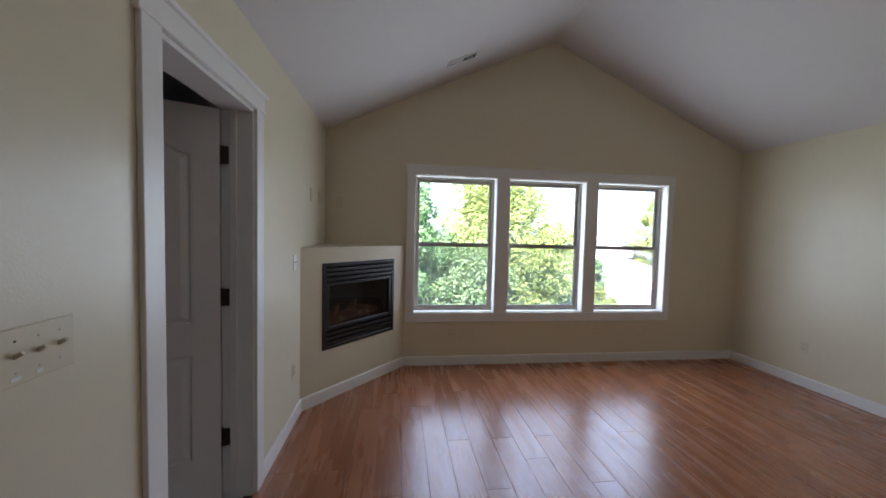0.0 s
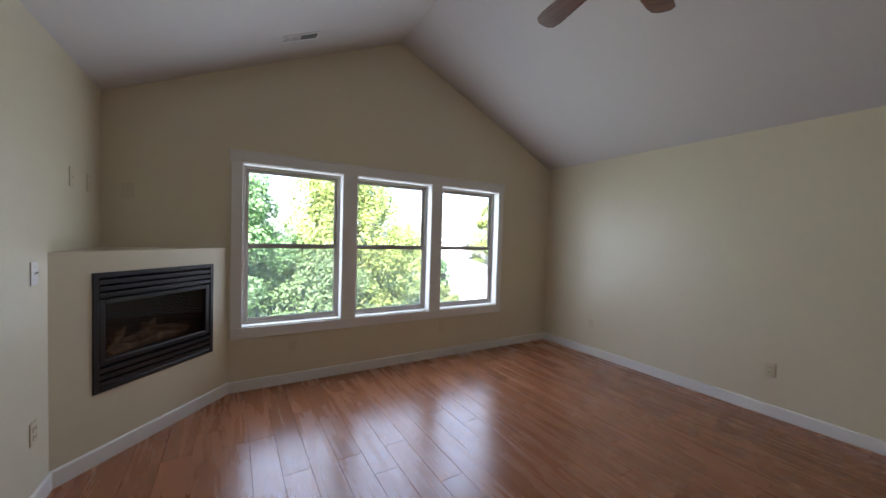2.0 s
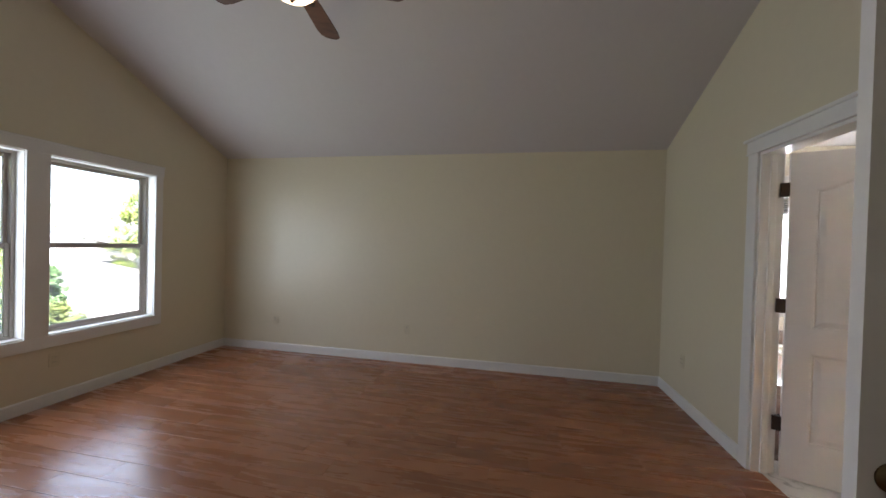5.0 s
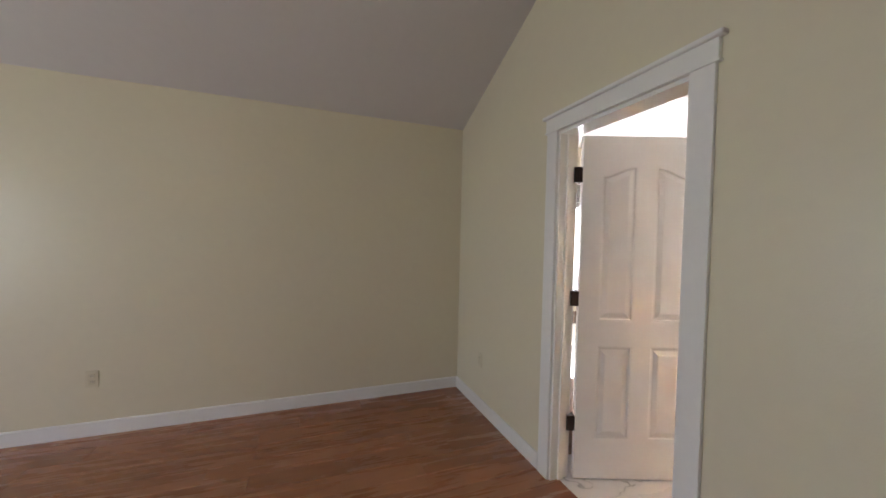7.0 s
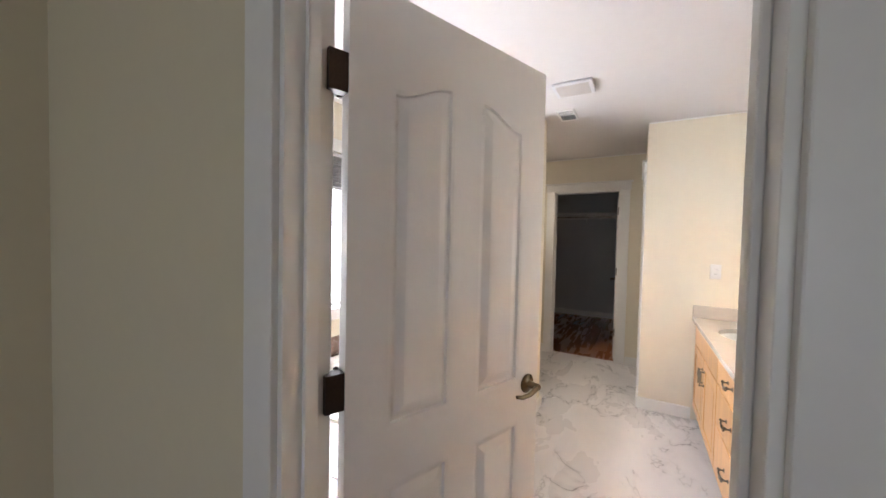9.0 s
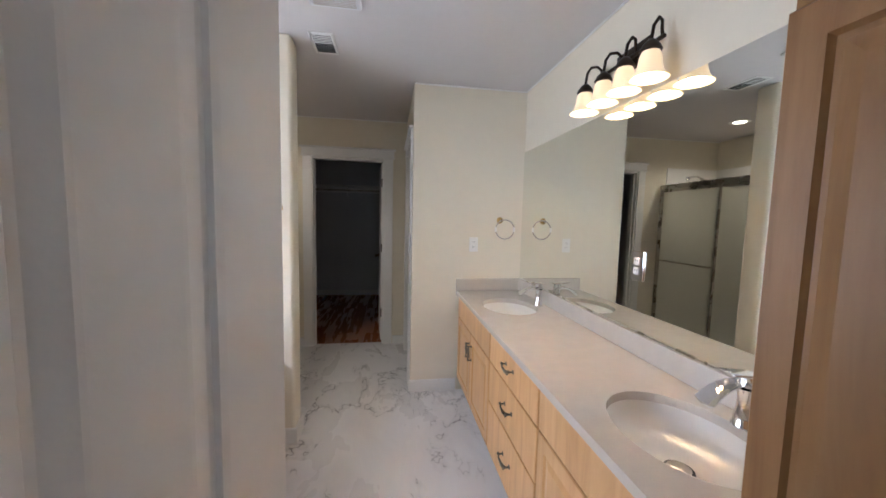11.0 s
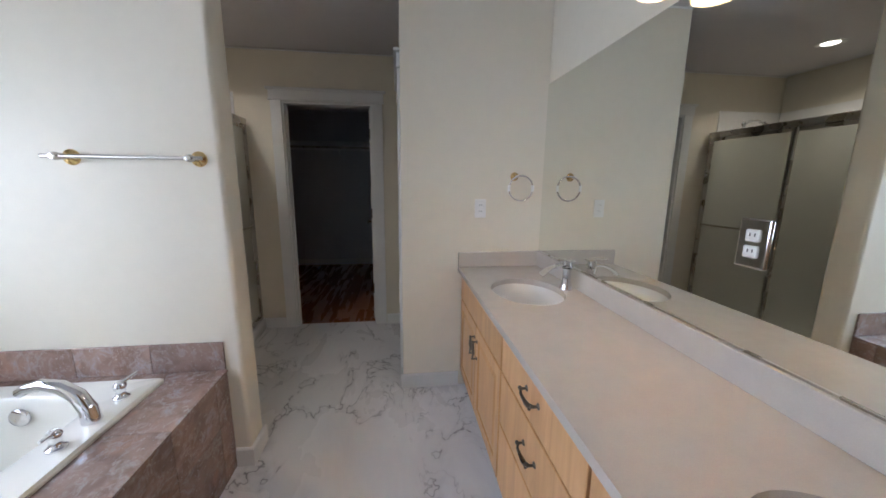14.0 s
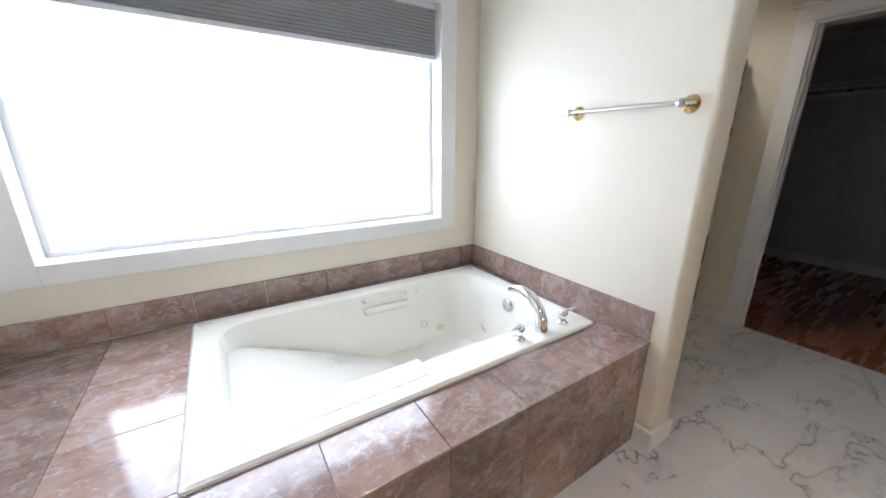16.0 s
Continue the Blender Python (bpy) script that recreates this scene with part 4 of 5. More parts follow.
# ---- shower ----
SXF = 3.80
sh = thing("shower_enclosure", "shower enclosure with two chrome-framed obscure sliding doors", "shower", kind="")
YA, YZ = YC + 0.02, YT - 0.155
part("curb", box(SXF - 0.05, YA, 0, SXF + 0.06, YZ, 0.10, 0.012, 2), M_PORC, sh, "white shower curb", True)
part("track", box(SXF - 0.03, YA, 0.10, SXF + 0.03, YZ, 0.125, 0.004, 1), M_NICKEL, sh)
part("header_rail", box(SXF - 0.035, YA, 1.83, SXF + 0.035, YZ, 1.885, 0.006, 2), M_NICKEL, sh)
for y in (YA, YZ - 0.03):
    part("side_jamb", box(SXF - 0.03, y, 0.125, SXF + 0.03, y + 0.03, 1.83, 0.004, 1), M_NICKEL, sh)
for y0_, y1_, x in ((YA + 0.03, (YA + YZ) / 2 + 0.03, SXF - 0.014), ((YA + YZ) / 2 - 0.03, YZ - 0.03, SXF + 0.014)):
    d = part("sliding_door", box(x - 0.003, y0_ + 0.02, 0.15, x + 0.003, y1_ - 0.02, 1.81), M_SHOWERGLASS, sh, "obscure glass panel")
    for ys_ in (y0_, y1_ - 0.022):
        part("stile", box(x - 0.010, ys_, 0.126, x + 0.010, ys_ + 0.022, 1.83, 0.003, 1), M_NICKEL, d)
    part("top_rail", box(x - 0.010, y0_ + 0.022, 1.80, x + 0.010, y1_ - 0.022, 1.829, 0.003, 1), M_NICKEL, d)
yb0, yb1 = YA + 0.06, (YA + YZ) / 2
b = tube([(SXF - 0.045, yb0, 0.98), (SXF - 0.045, yb1, 0.98)], 0.009, 12)
for y in (yb0 + 0.01, yb1 - 0.01):
    tube([(SXF - 0.045, y, 0.98), (SXF - 0.014, y, 0.98)], 0.007, 8, b)
part("towel_rail", b, M_NICKEL, sh, "chrome rail across the sliding door", True)
part("stall_wall", box(XT - 0.012, YA - 0.02, 0.02, XT - 0.001, YZ + 0.0, 2.1), M_PORC, sh)
part("stall_wall", box(SXF + 0.06, YC, 0.02, XT - 0.012, YC + 0.012, 2.1), M_PORC, sh)
part("shower_pan", box(SXF + 0.06, YA, 0.0, XT - 0.012, YZ, 0.04, 0.006, 1), M_PORC, sh)
hd = thing("wall_shower", "chrome wall shower on a bent arm above the stall", "shower", pose(4.15, YC + 0.012, 1.98))
part("arm", tube([(0, 0, 0), (0, 0.06, 0.02), (0, 0.13, 0.015), (0, 0.19, -0.02)], 0.010, 10), M_CHROME, hd, smooth=True)
part("flange", lathe([(0, 0.012), (0.02, 0.01), (0.03, 0), (0, 0)], 18, pose(0, 0, 0, rx=-90)), M_CHROME, hd, smooth=True)
part("spray_face", lathe([(0, 0.03), (0.012, 0.028), (0.016, 0.01), (0.045, -0.02), (0.045, -0.03), (0, -0.032)], 20, pose(0, 0.21, -0.035, rx=25)), M_CHROME, hd, smooth=True)

# ---- vanity ----
ZC = 0.840
XF = 2.098
def raised_panel(x, y0, y1, z0, z1, frame=0.055, arch=0):
    """A cabinet front facing +x: a flat frame, a groove and a raised field."""
    b = bmesh.new()
    loops = []
    for ins, dx in ((0, -0.019), (0, -0.003), (0.003, 0), (frame, 0), (frame + 0.005, -0.007), (frame + 0.012, -0.007), (frame + 0.035, -0.001), (frame + 0.038, -0.001)):
        loops.append([b.verts.new((x + dx, y, z)) for y, z in ((y0 + ins, z0 + ins), (y1 - ins, z0 + ins), (y1 - ins, z1 - ins), (y0 + ins, z1 - ins))])
    for a, c in zip(loops, loops[1:]):
        for i in range(4):
            b.faces.new((a[i], a[(i + 1) % 4], c[(i + 1) % 4], c[i]))
    b.faces.new(loops[-1]), b.faces.new(loops[0][::-1])
    bmesh.ops.recalc_face_normals(b, faces=b.faces)
    return b


def slab_front(x, y0, y1, z0, z1):
    return box(x - 0.019, y0, z0, x, y1, z1, 0.0035, 2)


def pull(x, y, z, vertical=False):
    """An ornate bail pull on two posts, with a leaf at its lower end."""
    b = bmesh.new()
    L = 0.048
    pts = [(x + 0.002, y - L, z), (x + 0.020, y - L, z), (x + 0.026, y - L * 0.7, z - 0.008), (x + 0.024, y - L * 0.2, z - 0.014), (x + 0.026, y + L * 0.3, z - 0.010), (x + 0.024, y + L * 0.8, z - 0.004), (x + 0.020, y + L, z), (x + 0.002, y + L, z)]
    b = tube(pts, [0.004, 0.005, 0.0045, 0.006, 0.0085, 0.007, 0.005, 0.004], 8)
    for s in (-1, 1):
        lathe([(0, 0.006), (0.008, 0.004), (0.011, 0), (0, 0)], 12, pose(x, y + s * L, z, ry=90), b)
        lathe([(0, 0.008), (0.005, 0.005), (0.007, 0.0), (0.005, -0.005), (0, -0.008)], 10, pose(x + 0.024, y + s * L, z + 0.003), b)
    for k in range(5):
        lathe([(0, 0.006), (0.005, 0.002), (0.005, -0.002), (0, -0.006)], 8, pose(x + 0.026, y + 0.012 + 0.007 * k, z - 0.012 + 0.003 * (k % 2)), b)
    if vertical:
        b.transform(Matrix.Translation((x, y, z)) @ Matrix.Rotation(radians(90), 4, "X") @ Matrix.Translation((-x, -y, -z)))
    return b


def vanity_unit(y0, y1, kind, label):
    root = thing("vanity_cabinet", label, "bathroom cabinet", pose(0, 0, 0), group="vanity units")
    body = box(XM + 0.002, y0 + 0.001, 0.095, XF - 0.021, y1 - 0.001, ZC - 0.030 if kind == "drawers" else 0.60, 0.001, 1)
    if kind != "drawers":
        box(XF - 0.040, y0 + 0.001, 0.60, XF - 0.021, y1 - 0.001, ZC - 0.030, bm=body)
        box(XM + 0.002, y0 + 0.001, 0.60, XF - 0.040, y0 + 0.019, ZC - 0.030, bm=body)
        box(XM + 0.002, y1 - 0.019, 0.60, XF - 0.040, y1 - 0.001, ZC - 0.030, bm=body)
    part("body", body, M_MAPLE, root)
    part("toe_kick", box(XM + 0.002, y0 + 0.001, 0.0, XF - 0.085, y1 - 0.001, 0.094), M_KICKSHADE, root)
    g = 0.006
    if kind == "drawers":
        for z0, z1 in ((0.115, 0.393), (0.401, 0.622), (0.630, 0.795)):
            f = part("drawer_front", slab_front(XF, y0 + g, y1 - g, z0, z1), M_MAPLE, root, "flat maple drawer front")
            part("handle", pull(XF, (y0 + y1) / 2, (z0 + z1) / 2 + 0.012), M_PULL, f, "ornate dark nickel pull", True)
    else:
        part("false_front", slab_front(XF, y0 + g, y1 - g, 0.632, 0.795), M_MAPLE, root, "flat maple false drawer front")
        mid = (y0 + y1) / 2
        for k, (a, c) in enumerate(((y0 + g, mid - 0.0025), (mid + 0.0025, y1 - g))):
            d = part("door", raised_panel(XF, a, c, 0.115, 0.622), M_MAPLE, root, "raised-panel maple door")
            part("handle", pull(XF, (c - 0.03) if k == 0 else (a + 0.03), 0.50, True), M_PULL, d, "ornate dark nickel pull", True)
    return root


VY = (YV + 0.002, -3.095, -2.442, -1.643)
vanity_unit(VY[0], VY[1], "doors", "maple sink cabinet with two doors at the far wall")
vanity_unit(VY[1], VY[2], "drawers", "maple vanity drawer unit with three drawers")
vanity_unit(VY[2], VY[3], "doors", "maple sink cabinet with two doors beside the linen cabinet")

# worktop with two oval cut-outs
SINKS = [(1.858, -3.475), (1.848, -2.062)]
SA, SB = 0.178, 0.225
ct = thing("worktop", "beige quartz worktop with two oval basin cut-outs", "countertop")
b = bmesh.new()
N = 40
def holes_slab(b, z, up):
    cuts = [VY[0], (SINKS[0][1] + SINKS[1][1]) / 2, VY[3]]
    rings = []
    for (sx, sy), ylo, yhi in zip(SINKS, cuts, cuts[1:]):
        x0, x1 = XM + 0.001, 2.122
        ring = [b.verts.new((sx + SA * math.cos(2 * math.pi * i / N), sy + SB * math.sin(2 * math.pi * i / N), z)) for i in range(N)]
        outer = []
        for i in range(N):
            c, s = math.cos(2 * math.pi * i / N), math.sin(2 * math.pi * i / N)
            k = min(((x1 - sx) / c if c > 1e-6 else (x0 - sx) / c if c < -1e-6 else 9), ((yhi - sy) / s if s > 1e-6 else (ylo - sy) / s if s < -1e-6 else 9))
            outer.append(b.verts.new((sx + k * c, sy + k * s, z)))
        corners = {}
        for i in range(N):
            j = (i + 1) % N
            b.faces.new((ring[i], ring[j], outer[j], outer[i]))
            a, c2 = outer[i].co, outer[j].co
            if abs(a.x - c2.x) > 1e-6 and abs(a.y - c2.y) > 1e-6:
                cx_, cy_ = (x1 if max(a.x, c2.x) > sx else x0), (yhi if max(a.y, c2.y) > sy else ylo)
                b.faces.new((outer[i], outer[j], b.verts.new((cx_, cy_, z))))
        rings.append(ring)
    return rings
ra, rb = holes_slab(b, ZC, 1), holes_slab(b, ZC - 0.030, -1)
for a, c in zip(ra, rb):
    for i in range(N):
        j = (i + 1) % N
        b.faces.new((a[i], a[j], c[j], c[i]))
for (xa, ya_), (xb, yb_) in (((2.122, VY[0]), (2.122, VY[3])), ((XM + 0.001, VY[0]), (2.122, VY[0])), ((XM + 0.001, VY[3]), (2.122, VY[3]))):
    b.faces.new([b.verts.new(p) for p in ((xa, ya_, ZC - 0.03), (xb, yb_, ZC - 0.03), (xb, yb_, ZC), (xa, ya_, ZC))])
bmesh.ops.remove_doubles(b, verts=b.verts, dist=1e-5)
bmesh.ops.recalc_face_normals(b, faces=b.faces)
part("slab", b, M_COUNTER, ct)
part("backsplash", box(XM + 0.001, VY[0] + 0.021, ZC + 0.0005, XM + 0.021, VY[3], ZC + 0.096, 0.002, 1), M_COUNTER, ct)
part("side_splash", box(XM + 0.001, VY[0], ZC + 0.0005, 2.122, VY[0] + 0.020, ZC + 0.096, 0.002, 1), M_COUNTER, ct)

for sx, sy in SINKS:
    sk = thing("wash_basin", "white oval undermount basin set in the worktop", "sink", pose(sx, sy, ZC - 0.0305), group="basins")
    prof = [(1.06, 0.0), (1.005, 0.0), (0.995, -0.004), (0.96, -0.045), (0.86, -0.09), (0.66, -0.125), (0.40, -0.142), (0.13, -0.148)]
    b = lathe([(r, z) for r, z in prof] + [(0.125, -0.150), (0, -0.150)], 48)
    b.transform(Matrix.Diagonal((SA, SB, 0.6, 1)))
    for f in b.faces:
        f.normal_flip()
    part("bowl", b, M_PORC, sk, smooth=True)
    part("drain_ring", lathe([(0.026, -0.0845), (0.038, -0.0835), (0.040, -0.0875), (0.026, -0.0885)], 24), M_SLOT, sk, "dark drain opening", True)
    part("drain_stopper", lathe([(0, -0.073), (0.022, -0.075), (0.031, -0.080), (0.031, -0.084), (0.026, -0.088), (0, -0.089)], 24), M_NICKEL, sk, "chrome pop-up stopper", True)
    fc = thing("basin_faucet", "chrome single-handle waterfall faucet on the worktop", "faucet", pose(1.650, sy, ZC), group="basin faucets")
    part("body", lathe([(0, 0), (0.031, 0), (0.031, 0.006), (0.027, 0.012), (0.026, 0.03), (0.021, 0.055), (0.020, 0.08), (0.023, 0.105), (0.026, 0.112), (0, 0.114)], 28), M_CHROME, fc, smooth=True)
    b = bmesh.new()
    sec = []
    for i in range(9):
        k = i / 8
        x, z = -0.02 + 0.155 * k, 0.118 + 0.012 * math.sin(math.pi * k * 0.8) - 0.05 * k ** 2.5
        hw = 0.020 + 0.012 * k
        sec.append([b.verts.new((x, -hw, z + 0.009)), b.verts.new((x, -hw * 0.5, z + 0.001)), b.verts.new((x, hw * 0.5, z + 0.001)), b.verts.new((x, hw, z + 0.009)),
                    b.verts.new((x, hw, z + 0.005)), b.verts.new((x, hw * 0.5, z - 0.005)), b.verts.new((x, -hw * 0.5, z - 0.005)), b.verts.new((x, -hw, z + 0.005))])
    for a, c in zip(sec, sec[1:]):
        for i in range(8):
            b.faces.new((a[i], a[(i + 1) % 8], c[(i + 1) % 8], c[i]))
    b.faces.new(sec[0]), b.faces.new(sec[-1][::-1])
    bmesh.ops.recalc_face_normals(b, faces=b.faces)
    part("waterfall_spout", b, M_CHROME, fc, "wide curved open spout", True)
    part("handle_block", lathe([(0, 0.118), (0.022, 0.118), (0.022, 0.148), (0.019, 0.151), (0, 0.151)], 24), M_CHROME, fc, smooth=True)
    b = box(-0.028, -0.026, 0.150, 0.075, 0.026, 0.157, 0.0025, 2)
    b.transform(pose(0, 0, 0.150) @ pose(0, 0, 0, ry=-6) @ pose(0, 0, -0.150))
    part("lever_plate", b, M_CHROME, fc, "flat square lever", True)

mi = thing("wall_mirror", "wide frameless mirror standing on the backsplash", "mirror")
part("mirror_glass", box(XM + 0.001, YV + 0.004, ZC + 0.098, XM + 0.006, -1.645, 1.967), M_MIRROR, mi)
part("bottom_channel", box(XM + 0.001, YV + 0.022, ZC + 0.0965, XM + 0.010, -1.645, ZC + 0.1035, 0.001, 1), M_NICKEL, mi, "thin metal channel")
mo = thing("mirror_outlet", "white duplex outlet with a chrome cover set in the mirror", "outlet", pose(XM + 0.006, -2.620, 1.228, rz=90))
part("cover_plate", box(-0.040, -0.006, -0.064, 0.040, 0, 0.064, 0.003, 2), M_CHROME, mo, "mirror-finish cover plate")
for z in (-0.021, 0.021):
    o = part("receptacle", box(-0.018, -0.009, z - 0.0165, 0.018, -0.005, z + 0.0165, 0.005, 2), M_WHITEPLATE, mo)
    for dx in (-0.0065, 0.0065):
        part("slot", box(dx - 0.0013, -0.0096, z - 0.002, dx + 0.0013, -0.0085, z + 0.007), M_SLOT, o)

# ---- vanity light ----
LY = [-2.962, -2.808, -2.656, -2.506]
LX = 1.682
vl = thing("vanity_light", "bronze four-arm vanity light with lit bell glass shades", "wall lamp")
lc = sum(LY) / 4
part("back_plate", box(XM + 0.0005, lc - 0.11, 2.10, XM + 0.022, lc + 0.11, 2.20, 0.010, 3), M_BRONZE, vl, smooth=True)
part("bar", tube([(XM + 0.034, LY[0] + 0.02, 2.145), (XM + 0.034, LY[-1] - 0.02, 2.145)], 0.009, 12), M_BRONZE, vl, smooth=True)
part("bar_stem", tube([(XM + 0.01, lc, 2.15), (XM + 0.036, lc, 2.145)], 0.012, 10), M_BRONZE, vl)
for y in LY:
    yb_ = y + (0.03 if y < lc else -0.03)
    part("arm", tube([(XM + 0.034, yb_, 2.145), (XM + 0.038, yb_, 2.172), (XM + 0.052, (y + yb_) / 2, 2.196), (XM + 0.078, y, 2.196), (LX - 0.006, y, 2.165), (LX, y, 2.12), (LX, y, 2.09)], 0.0065, 10), M_BRONZE, vl, "curved bronze arm", True)
    part("socket_cap", lathe([(0, 2.115), (0.012, 2.112), (0.026, 2.098), (0.036, 2.082), (0.040, 2.072), (0.036, 2.066), (0, 2.066)], 22, pose(LX, y, 0)), M_BRONZE, vl, smooth=True)
    part("glass_shade", lathe([(0.032, 2.066), (0.039, 2.048), (0.043, 2.018), (0.050, 1.992), (0.062, 1.975), (0.070, 1.969), (0.067, 1.967), (0.058, 1.974), (0.046, 1.992), (0.039, 2.018), (0.035, 2.048), (0.028, 2.064)], 28, pose(LX, y, 0)), M_SHADE, vl, "lit frosted glass bell shade", True)
for y in LY:
    d = bpy.data.lights.new("vanity_bulb", "POINT")
    d.energy, d.shadow_soft_size, d.color = 0.55, 0.025, (1.0, 0.80, 0.54)
    new("vanity_bulb", d).location = (LX, y, 1.998)

# ---- linen cabinet ----
LNY = -1.640
ln = thing("linen_cabinet", "tall maple linen cabinet with raised-panel doors", "linen cabinet")
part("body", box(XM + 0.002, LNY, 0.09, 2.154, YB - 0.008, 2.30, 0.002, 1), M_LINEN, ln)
part("toe_kick", box(XM + 0.002, LNY, 0, 2.086, YB - 0.008, 0.089), M_KICKSHADE, ln)
for z0, z1 in ((0.115, 1.675), (1.695, 2.28)):
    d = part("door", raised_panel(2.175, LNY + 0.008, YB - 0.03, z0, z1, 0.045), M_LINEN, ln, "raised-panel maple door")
    part("handle", pull(2.175, YB - 0.06, 0.95 if z0 < 1 else 1.75, True), M_PULL, d, "ornate dark nickel pull", True)
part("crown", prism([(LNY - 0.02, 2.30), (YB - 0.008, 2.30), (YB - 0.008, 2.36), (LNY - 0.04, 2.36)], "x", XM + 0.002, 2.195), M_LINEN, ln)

# ---- towel ring and bar ----
tr_ = thing("towel_ring", "chrome towel ring with a brass rosette", "towel ring", pose(1.77, YV, 1.415, rz=180))
part("rosette", lathe([(0, 0.022), (0.010, 0.020), (0.014, 0.012), (0.024, 0.008), (0.027, 0), (0, 0)], 24, pose(0, 0, 0, rx=90)), M_BRASS, tr_, "round brass rosette", True)
part("post", tube([(0, -0.01, 0), (0, -0.045, 0.0)], 0.009, 10), M_CHROME, tr_)
part("ring", tube(arc((0.028, -0.048, -0.072), 0.077, 111, 471, (1, 0, 0), (0, 0, 1), 40), 0.0055, 10), M_CHROME, tr_, "chrome ring", True)
for sx_ in (-1, 1):
    part("clear_sleeve", tube(arc((0.028, -0.048, -0.072), 0.077, (90 - sx_ * 90) - 14, (90 - sx_ * 90) + 14, (1, 0, 0), (0, 0, 1), 6), 0.0085, 10), M_WHITEPLATE, tr_, "pale acrylic sleeve", True)
tb = thing("towel_bar", "satin nickel towel bar with brass rosettes", "towel bar")
part("bar", tube([(3.27, YT + 0.072, 1.46), (3.83, YT + 0.072, 1.46)], 0.008, 12), M_NICKEL, tb, smooth=True)
for x in (3.315, 3.783):
    part("rosette", lathe([(0, 0.02), (0.014, 0.018), (0.022, 0.010), (0.030, 0.006), (0.032, 0), (0, 0)], 24, pose(x, YT, 1.46, rx=-90)), M_BRASS, tb, "round brass rosette", True)
    part("post", lathe([(0, 0), (0.012, 0.0), (0.010, 0.03), (0.014, 0.055), (0.016, 0.072), (0.012, 0.086), (0, 0.09)], 18, pose(x, YT + 0.0, 1.46, rx=-90)), M_NICKEL, tb, smooth=True)

# ---- bathtub ----
DZ = 0.514
TX0, TX1, TY0, TY1 = 3.522, 4.490, -3.365, -1.785
dk = thing("tub_deck", "brown marble-tiled bathtub deck with a tiled skirt", "tub deck", kind="")
part("skirt_core", box(3.310, YT + 0.001, 0, 3.335, YB - 0.008, DZ - 0.012), M_GROUT, dk)
b = box(3.310, YT + 0.001, DZ - 0.012, TX0 + 0.03, YB - 0.008, DZ - 0.006)
box(TX1 - 0.03, YT + 0.001, DZ - 0.012, XT - 0.001, YB - 0.008, DZ - 0.006, bm=b)
box(TX0 + 0.03, TY1 - 0.03, DZ - 0.012, TX1 - 0.03, YB - 0.008, DZ - 0.006, bm=b)
box(TX0 + 0.03, YT + 0.001, DZ - 0.012, TX1 - 0.03, TY0 + 0.03, DZ - 0.006, bm=b)
part("deck_core", b, M_GROUT, dk)

tub = thing("bathtub", "cream acrylic whirlpool bathtub set in the tiled deck", "bathtub")
def rrect(x0, x1, y0, y1, r, z, n=6):
    out = []
    for cx_, cy_, a in ((x1 - r, y1 - r, 0), (x0 + r, y1 - r, 90), (x0 + r, y0 + r, 180), (x1 - r, y0 + r, 270)):
        for i in range(n + 1):
            t_ = radians(a + 90 * i / n)
            out.append((cx_ + r * math.cos(t_), cy_ + r * math.sin(t_), z))
    return out
b = bmesh.new()
RZ = DZ + 0.018
ix0, ix1, iy0, iy1 = 3.675, 4.400, -3.265, -1.885
loops = [rrect(TX0, TX1, TY0, TY1, 0.012, DZ - 0.004), rrect(TX0, TX1, TY0, TY1, 0.012, RZ - 0.008), rrect(TX0 + 0.008, TX1 - 0.008, TY0 + 0.008, TY1 - 0.008, 0.014, RZ),
         rrect(ix0 - 0.012, ix1 + 0.012, iy0 - 0.012, iy1 + 0.012, 0.13, RZ), rrect(ix0, ix1, iy0, iy1, 0.13, RZ - 0.010), rrect(ix0 + 0.012, ix1 - 0.012, iy0 + 0.02, iy1 - 0.02, 0.13, RZ - 0.10),
         rrect(ix0 + 0.03, ix1 - 0.03, iy0 + 0.05, iy1 - 0.08, 0.14, RZ - 0.30), rrect(ix0 + 0.06, ix1 - 0.06, iy0 + 0.09, iy1 - 0.16, 0.14, RZ - 0.39), rrect(ix0 + 0.14, ix1 - 0.14, iy0 + 0.18, iy1 - 0.26, 0.12, RZ - 0.415)]
vl_ = [[b.verts.new(p) for p in lp] for lp in loops]
for a, c in zip(vl_, vl_[1:]):
    for i in range(len(a)):
        j = (i + 1) % len(a)
        b.faces.new((a[i], a[j], c[j], c[i]))
b.faces.new(vl_[-1])
bmesh.ops.recalc_face_normals(b, faces=b.faces)
if vl_[-1][0].link_faces and b.faces[-1].normal.z < 0:
    bmesh.ops.reverse_faces(b, faces=b.faces)
part("shell", b, M_TUB, tub, smooth=True)
# sloped lounge back and moulded arm shelf
b = prism([(iy1 + 0.02, RZ - 0.085), (iy1 - 0.05, RZ - 0.095), (iy1 - 0.72, RZ - 0.375), (iy1 - 0.80, RZ - 0.42), (iy1 - 0.02, RZ - 0.42)], "x", ix0 + 0.10, ix1 - 0.030)
bmesh.ops.bevel(b, geom=b.edges[:], offset=0.02, segments=4, affect="EDGES")
part("lounge_back", b, M_TUB, tub, "moulded sloping backrest", True)
part("arm_rest", box(ix0 - 0.10, -2.53, RZ - 0.13, ix0 + 0.028, iy1 - 0.03, RZ + 0.002, 0.016, 4), M_TUB, tub, "moulded arm rest along the rim", smooth=True)
